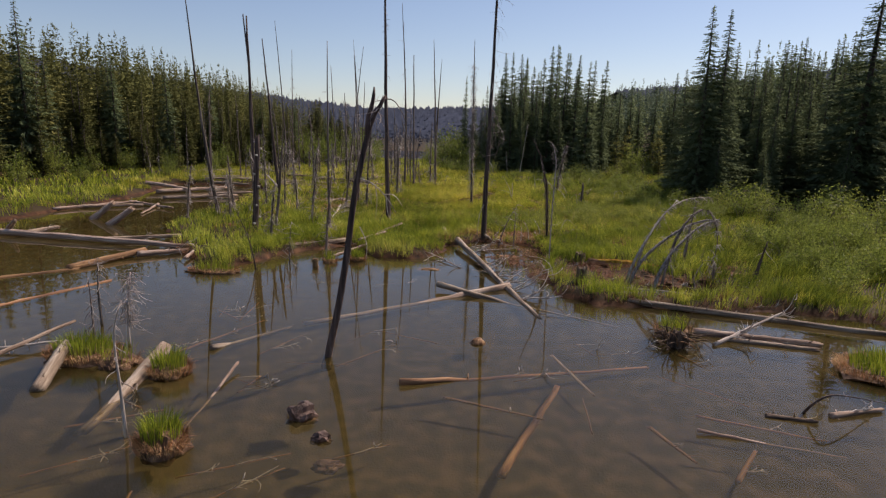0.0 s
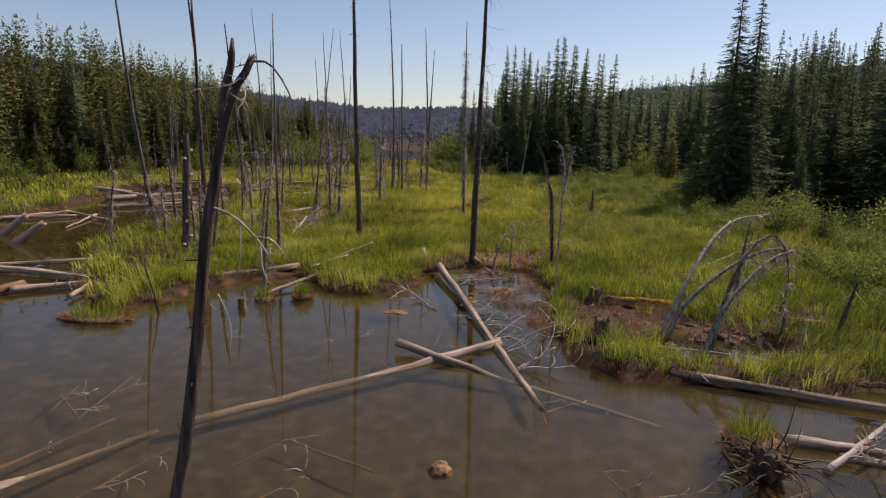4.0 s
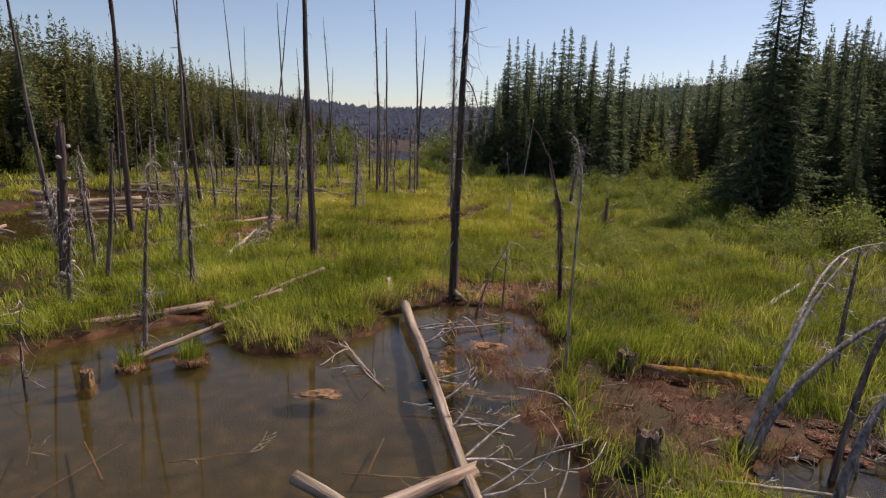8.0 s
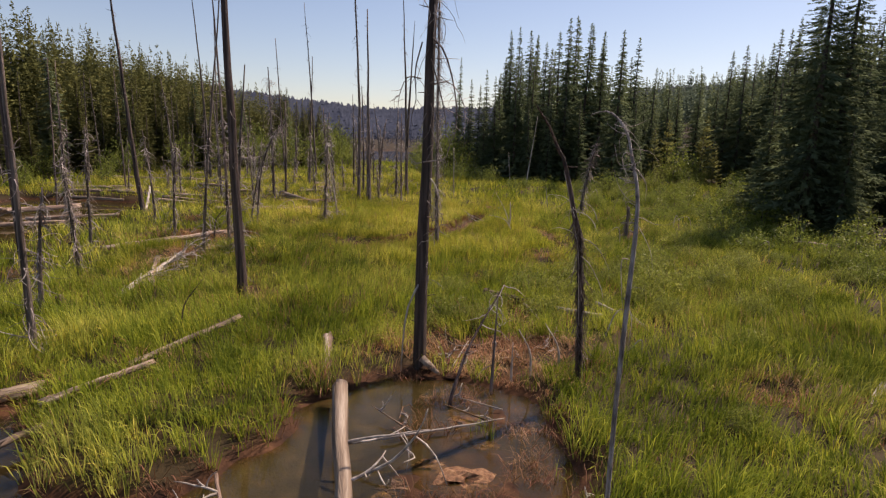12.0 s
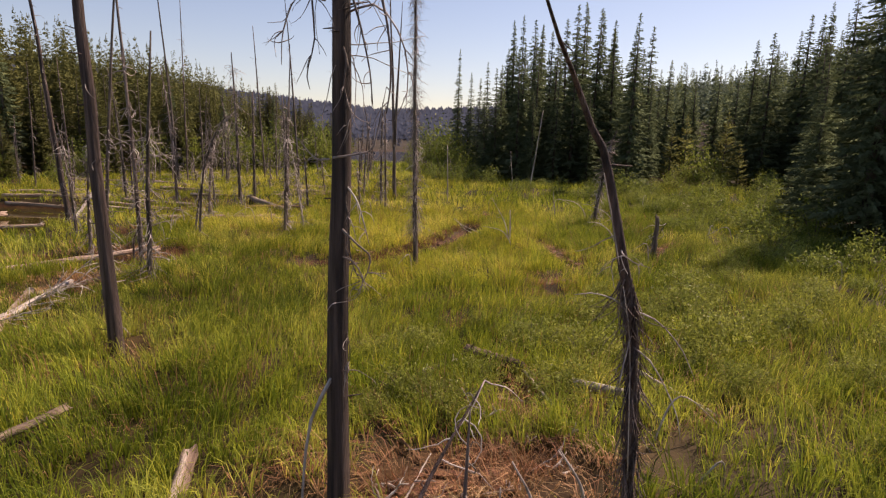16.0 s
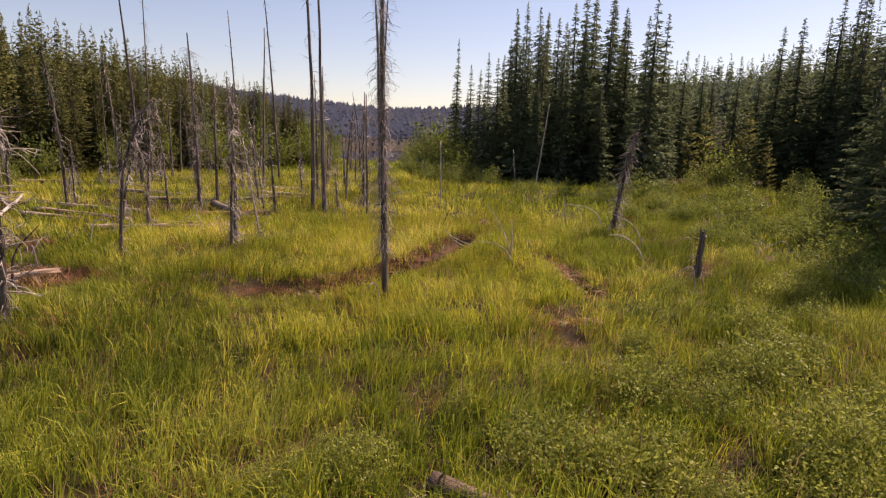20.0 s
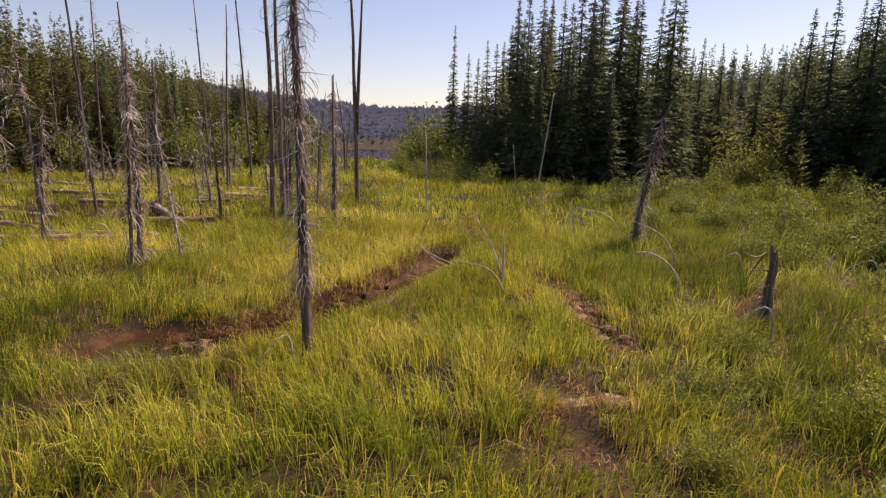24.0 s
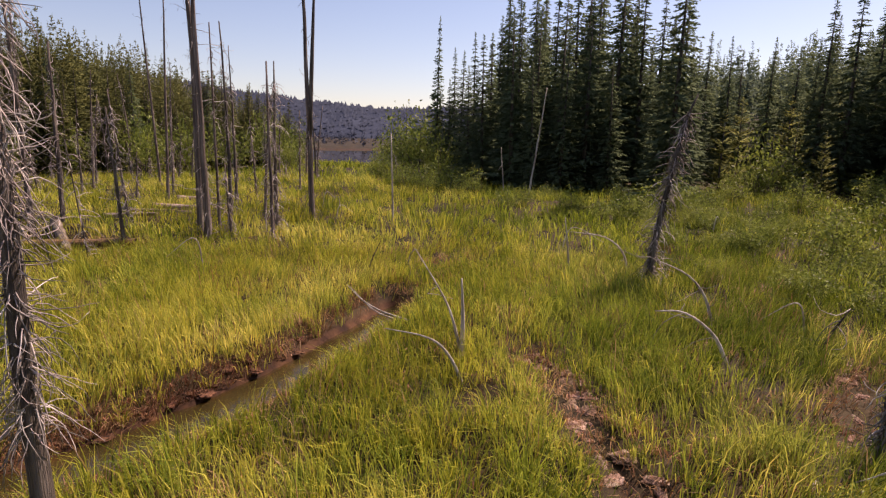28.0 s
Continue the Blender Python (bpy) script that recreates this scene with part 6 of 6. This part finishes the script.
LOWL = "low grey-green willow shrub among sedge"
for x, y, s in ((6.9, 29.2, 1.15), (7.6, 29.9, 0.9), (5.2, 28.6, 1.0), (5.9, 28.2, 0.8), (3.8, 26.9, 1.0), (4.6, 26.8, 1.0), (5.2, 26.4, 0.7), (7.6, 31.0, 0.9), (6.6, 27.2, 1.1), (7.5, 27.8, 1.0), (8.6, 28.4, 1.0), (2.0, 26.6, 0.75), (1.4, 26.3, 0.6), (3.9, 25.4, 0.9), (4.4, 25.8, 0.7), (6.2, 26.5, 0.8),
                (2.0, 25.1, 0.8), (2.5, 24.8, 0.7), (1.6, 24.6, 0.55), (2.9, 25.6, 0.7), (6.4, 29.1, 0.7), (8.9, 31.5, 0.8), (7.1, 33.0, 0.7), (5.6, 30.2, 0.6), (4.2, 29.0, 0.6), (6.4, 25.6, 0.7), (8.3, 26.0, 0.8), (9.6, 27.2, 0.9), (9.4, 33.2, 1.0), (7.3, 23.9, 0.6), (3.0, 28.0, 0.45), (6.9, 32.0, 0.6), (5.8, 20.9, 0.5), (9.9, 30.0, 0.9)):
    shrub(LOW, x, y, s * 0.95, LOWL, "low willows in the meadow", 1.1)
LUSH = [shrub_kind(2000, 0.95, 0.9, 0.85, 0.034, s, M_LEAF) for s in (7, 8, 9)]
bank = random.Random(31)
for _ in range(190):
    x, y = bank.uniform(9.5, 21), bank.uniform(14.0, 31)
    if x < 10.0 + (y - 14) * 0.12 or float(edge_distance(x, y, RIGHT_EDGE)) < -0.5 or float(value_noise(x, y, 2.6, 17)) < 0.42 or float(wet(np.array([x]), np.array([y]))[0]) < 0.8:
        continue
    shrub(LUSH, x, y, bank.uniform(0.7, 1.1), "dense leafy green shrub on the grassy bank", "shrubs on the bank", bank.uniform(1.0, 1.5))
for _ in range(60):
    x, y = bank.uniform(8.5, 14.5), bank.uniform(29, 50)
    if float(edge_distance(x, y, RIGHT_EDGE)) < 0.5 or float(value_noise(x, y, 2.2, 18)) < 0.45 or x < 8.5 + abs(y - 40) * 0.1:
        continue
    shrub(LUSH if bank.random() < 0.5 else LOW, x, y, bank.uniform(0.55, 0.95), "low leafy willow shrub in the meadow sedge", "low willows in the meadow", bank.uniform(0.8, 1.3))
shrub(LUSH, 6.1, 31.6, 0.62, "round leafy green shrub among sedge and straw", "low willows in the meadow", 1.0)
TALLL = "leafy green willow shrub along the wood's edge"
for x, y, s in ((8.0, 50.5, 0.75), (9.6, 48.6, 0.95), (8.8, 49.5, 0.6), (11.2, 50, 0.9), (13.5, 52.6, 0.9), (12.4, 50.6, 0.7), (17.8, 58, 1.0), (15.5, 55, 0.9), (5.7, 51.5, 0.6), (6.5, 52.4, 0.5), (3.4, 57, 0.9), (4.4, 55.6, 0.7), (2.2, 58, 0.9), (1.1, 59.5, 1.0), (0.4, 61.5, 0.9), (20, 58.6, 1.0), (24, 62, 1.1), (28.5, 68, 1.2), (12.8, 43.0, 0.8), (13.6, 41.2, 0.9), (13.0, 39.0, 0.8), (12.4, 36.6, 0.8), (14.6, 38.2, 1.0),
                (13.2, 33.4, 0.8), (14.2, 31.8, 1.0), (15.4, 30.6, 1.0), (16.8, 31.8, 1.0), (15.9, 34.2, 0.9), (17.4, 32.6, 1.1), (16.1, 28.4, 0.9), (17.9, 27.6, 1.1), (19.4, 28.8, 1.1), (17.7, 25.0, 0.95), (19.5, 25.4, 1.1), (21.0, 26.6, 1.2), (18.6, 22.4, 1.0), (20.2, 22.0, 1.1), (15.4, 25.2, 0.7), (16.6, 22.4, 0.8), (20.5, 30.4, 1.1), (18.2, 30.0, 1.0), (22.4, 29.2, 1.1), (12.9, 31.0, 0.6), (16.4, 19.5, 0.8), (18.4, 18.6, 1.0), (20.0, 17.0, 1.1), (14.6, 21.0, 0.6), (22.0, 23.5, 1.2), (23.5, 26, 1.2),
                (17.5, 46.8, 0.9), (16.4, 44.6, 0.8), (18.6, 49.6, 0.9), (16.8, 52, 0.8), (14.2, 45.4, 0.7), (20.6, 53.5, 0.9), (14.0, 48.5, 0.7), (11.2, 46.4, 0.6), (22.5, 57, 1.0), (12.4, 54.5, 0.8), (10.4, 53.5, 0.7), (7.6, 54.5, 0.5), (-1.0, 64, 0.9), (19, 44.5, 0.8), (11.5, 41, 0.55), (10.8, 38.5, 0.6), (25.5, 64.5, 1.0), (11.0, 43.6, 0.5)):
    shrub(TALL, x, y, s * rnd.uniform(0.9, 1.15), TALLL, "willows along the wood's edge", rnd.uniform(0.75, 1.05))
for x, y, s in ((-26, 36, 1.0), (-27, 41, 1.1), (-26.5, 44, 1.0), (-25, 47, 1.0), (-23, 50, 0.9), (-20, 53, 1.2), (-18, 57, 1.3), (-17, 60, 1.6), (-14.5, 63, 1.8), (-13, 66, 1.9), (-12, 69, 1.6), (-10, 72, 1.9), (-29, 34, 1.0), (-24, 39, 0.8), (-19.5, 50, 0.8), (-15.5, 65, 1.5), (-9, 75, 1.6), (-8.4, 71, 1.0), (-21, 45, 0.8), (-11, 74, 2.0), (-30, 38, 1.2)):
    shrub(TALL, x, y, s, "bright green alder shrub at the pine wood's edge", "alders along the far shore", 1.3)
for x, y, s in ((1.2, 66.5, 1.9), (0.2, 68.5, 2.2), (1.8, 71.5, 2.4), (-0.6, 71, 1.6), (2.6, 64, 1.4), (-2.0, 74, 1.3), (18.6, 58.8, 1.7)):
    shrub(TALL, x, y, s, "round bright green alder beside the firs", "alders by the firs", 1.15)


# ---- sedge ----
def sow(x0, x1, y0, y1, per, seed, keep):
    g = np.random.default_rng(seed)
    n = int((x1 - x0) * (y1 - y0) * per)
    x, y = g.uniform(x0, x1, n), g.uniform(y0, y1, n)
    ok = keep(x, y, g.random(n))
    return x[ok], y[ok], g


def in_near(x, y):
    return (x > -7) & (x < 11) & (y > 12) & (y < 43)


def in_mid(x, y):
    return (x > -21) & (x < 24) & (y > 9) & (y < 62)


def meadow(x, y, u):
    d = wet(x, y)
    patch = value_noise(x, y, 1.1, 31) * 0.6 + value_noise(x, y, 0.35, 32) * 0.4
    ok = (d > 0.05) & (bare(x, y) > 0.02 - np.where(y < 20, 0.6, 0.2) * (patch > np.where(y < 20, 0.56, 0.62))) & (u < np.clip((patch - 0.2) * 4.5, 0.3, 1))
    ok &= (edge_distance(x, y, LEFT_EDGE) > -3) & (edge_distance(x, y, RIGHT_EDGE) > -2)
    return ok & ~((d < 0.35) & (u > 0.55) & (x > -11))


def field(name, x, y, g, w, tall, many, spread, label, material=None, lean=(0.15, 0.95)):
    """Tufts of sedge: each place given carries many blades that lean out from it and with the wind."""
    big = value_noise(x, y, 0.9, 42) * 0.5 + value_noise(x, y, 0.32, 43) * 0.5
    x, y, size = np.repeat(x, many), np.repeat(y, many), np.repeat(g.uniform(0.55, 1.15, len(x)) * (0.46 + 1.06 * big), many)
    n = len(x)
    out, far = g.uniform(0, 6.283, n), np.abs(g.normal(0, spread, n))
    x, y = x + np.cos(out) * far, y + np.sin(out) * far
    d = wet(x, y)
    ok = d > 0.02
    low = np.clip((np.minimum(d, bare(x, y)) + 0.12) / 0.5, 0.5, 1)
    low = np.minimum(low, np.clip((oval(x, y, -0.85, 33.05, 0.75, 0.68) + 0.12) / 0.9, 0.22, 1))
    size = size * np.where((y > 28) & (x > -4), low, 1)
    x, y, size, out = x[ok], y[ok], size[ok], out[ok]
    n = len(x)
    wind = value_noise(x, y, 2.2, 41) * 5.0 + 2.2
    a = np.arctan2(np.sin(out) + 0.8 * np.sin(wind), np.cos(out) + 0.8 * np.cos(wind)) + g.normal(0, 0.5, n)
    me = blades(x, y, lie(x, y), tall * size * g.uniform(0.6, 1.1, n), w * g.uniform(0.6, 1.4, n), g.uniform(*lean, n), material or M_GRASS, name, g, a)
    tagged(new(name, me), label, "grass", kind="stuff")


def greener(x, y):
    """How much of the sedge is the fresh green kind."""
    patch = value_noise(x, y, 2.0, 51) * 0.7 - 0.35
    return np.clip(np.maximum.reduce([np.clip((x - 4.0) / 4.5, 0, 1), np.clip((33 - y) / 9, 0, 0.88), np.clip((1.0 - x) / 2.5, 0, 0.6) * np.clip((37 - y) / 4, 0, 1)]) + 0.36 + patch, 0.15, 0.95)


def dead(x, y, u):
    """Where rust-brown dead sedge lies: on the banks, on bare mud and in patches of the meadow."""
    d, b = wet(x, y), bare(x, y)
    patch = value_noise(x, y, 0.8, 61) * 0.6 + value_noise(x, y, 0.3, 62) * 0.4
    bank = (d > 0.0) & (d < 0.45) & (u < 0.75 - d)
    mud = (d > 0.0) & (b < 0.26) & (u < np.where(y > 21, 0.4 + 0.7 * patch, 0.05 + 0.6 * patch))
    return bank | mud | ((d > 0.3) & (patch > 0.60) & (u < 0.22)) & (edge_distance(x, y, RIGHT_EDGE) > 0)


x, y, g = sow(-7, 11, 12, 43, 41, 101, lambda x, y, u: meadow(x, y, u))
fresh = g.random(len(x)) < greener(x, y)
field("sedge_grass", x[~fresh], y[~fresh], g, 0.0095, 0.50, 17, 0.085, "knee-high yellow-green sedge covering the wet meadow")
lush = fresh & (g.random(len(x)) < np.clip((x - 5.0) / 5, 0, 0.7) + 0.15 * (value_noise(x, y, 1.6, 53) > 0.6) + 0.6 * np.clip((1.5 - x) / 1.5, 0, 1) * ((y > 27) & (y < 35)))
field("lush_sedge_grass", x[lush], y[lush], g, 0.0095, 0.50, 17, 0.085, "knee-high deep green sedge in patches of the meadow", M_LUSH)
fresh &= ~lush
field("green_sedge_grass", x[fresh], y[fresh], g, 0.0095, 0.48, 17, 0.085, "knee-high fresh green sedge along the shore and shrubs", M_GREEN)
x, y, g = sow(-9, 12, 10, 44, 44, 104, dead)
low = y < 21
field("dead_grass", x[~low], y[~low], g, 0.009, 0.30, 12, 0.10, "rust-brown and straw-coloured dead sedge on the banks", M_STRAW, (0.7, 1.7))
field("dead_grass_shore", x[low], y[low], g, 0.009, 0.24, 12, 0.10, "rust-brown dead sedge on the mudflat and the pond's edge", M_THATCH, (0.7, 1.7))
x, y, g = sow(-21, 24, 9, 62, 13, 102, lambda x, y, u: meadow(x, y, u) & ~in_near(x, y))
fresh = g.random(len(x)) < greener(x, y)
field("sedge_grass_margin", x[~fresh], y[~fresh], g, 0.021, 0.50, 8, 0.11, "yellow-green sedge covering the outer meadow")
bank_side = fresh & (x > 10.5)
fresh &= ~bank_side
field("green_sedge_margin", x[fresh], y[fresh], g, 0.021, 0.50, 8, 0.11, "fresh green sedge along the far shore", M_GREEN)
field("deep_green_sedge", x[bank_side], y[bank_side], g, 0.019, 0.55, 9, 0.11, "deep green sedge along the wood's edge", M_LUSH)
x, y, g = sow(-60, 45, 9, 100, 5, 103, lambda x, y, u: meadow(x, y, u) & ~in_mid(x, y) & (edge_distance(x, y, LAKE) > 1))
field("sedge_grass_far", x, y, g, 0.06, 0.5, 4, 0.25, "pale green sedge on the far valley floor", M_GREEN)
x, y, g = sow(1.2, 3.6, 15.5, 22.4, 5, 105, lambda x, y, u: (wet(x, y) < -0.02) & (value_noise(x, y, 0.7, 71) > 0.55))
n = len(x) * 9
px, py = np.repeat(x, 9) + g.normal(0, 0.08, n), np.repeat(y, 9) + g.normal(0, 0.08, n)
tagged(new("shallows_sedge", blades(px, py, np.full(n, -0.1), g.uniform(0.2, 0.5, n), 0.008, g.uniform(0.1, 0.8, n), M_GREEN, "shallows_sedge", g)), "thin green sedge standing in the shallows", "grass", kind="stuff")
x, y, g = sow(1.0, 3.8, 15.5, 23.0, 70, 106, lambda x, y, u: (wet(x, y) < 0.02) & (value_noise(x, y, 0.5, 72) > 0.5) & (lie(x, y) > -0.075))
n = len(x) * 7
px, py = np.repeat(x, 7) + g.normal(0, 0.07, n), np.repeat(y, 7) + g.normal(0, 0.07, n)
tagged(new("dead_grass_shallows", blades(px, py, np.maximum(lie(px, py), -0.02) + 0.02, g.uniform(0.08, 0.22, n), 0.008, g.uniform(0.9, 2.2, n), M_THATCH, "dead_grass_shallows", g)), "matted rusty dead sedge in the silted bay", "grass", kind="stuff")
g = np.random.default_rng(107)
n = 3400
u = g.uniform(0, len(CHANNEL) - 1.02, n)
k = u.astype(int)
line = np.array(CHANNEL)
cx, cy = (line[k, i] + (line[k + 1, i] - line[k, i]) * (u - k) for i in (0, 1))
off = np.where(g.random(n) < 0.85, 1, -1) * g.uniform(0.40, 0.72, n)
cx, cy = cx - 0.84 * off, cy + 0.54 * off
bank_mesh = blades(cx, cy, np.maximum(lie(cx, cy), 0.02), g.uniform(0.07, 0.17, n), 0.009, g.uniform(0.5, 1.5, n), M_THATCH, "dead_grass_channel", g, np.where(off > 0, -0.57, 2.57) + g.normal(0, 0.9, n))
tagged(new("dead_grass_channel", bank_mesh), "rusty dead sedge hanging over the channel bank", "grass", kind="stuff")
x, y, g = sow(-6, 10, 24, 43, 6, 108, lambda x, y, u: meadow(x, y, u))
field("straw_stems", x, y, g, 0.007, 0.58, 5, 0.12, "straw-coloured dry stems scattered through the sedge", M_STRAW, (0.1, 0.7))
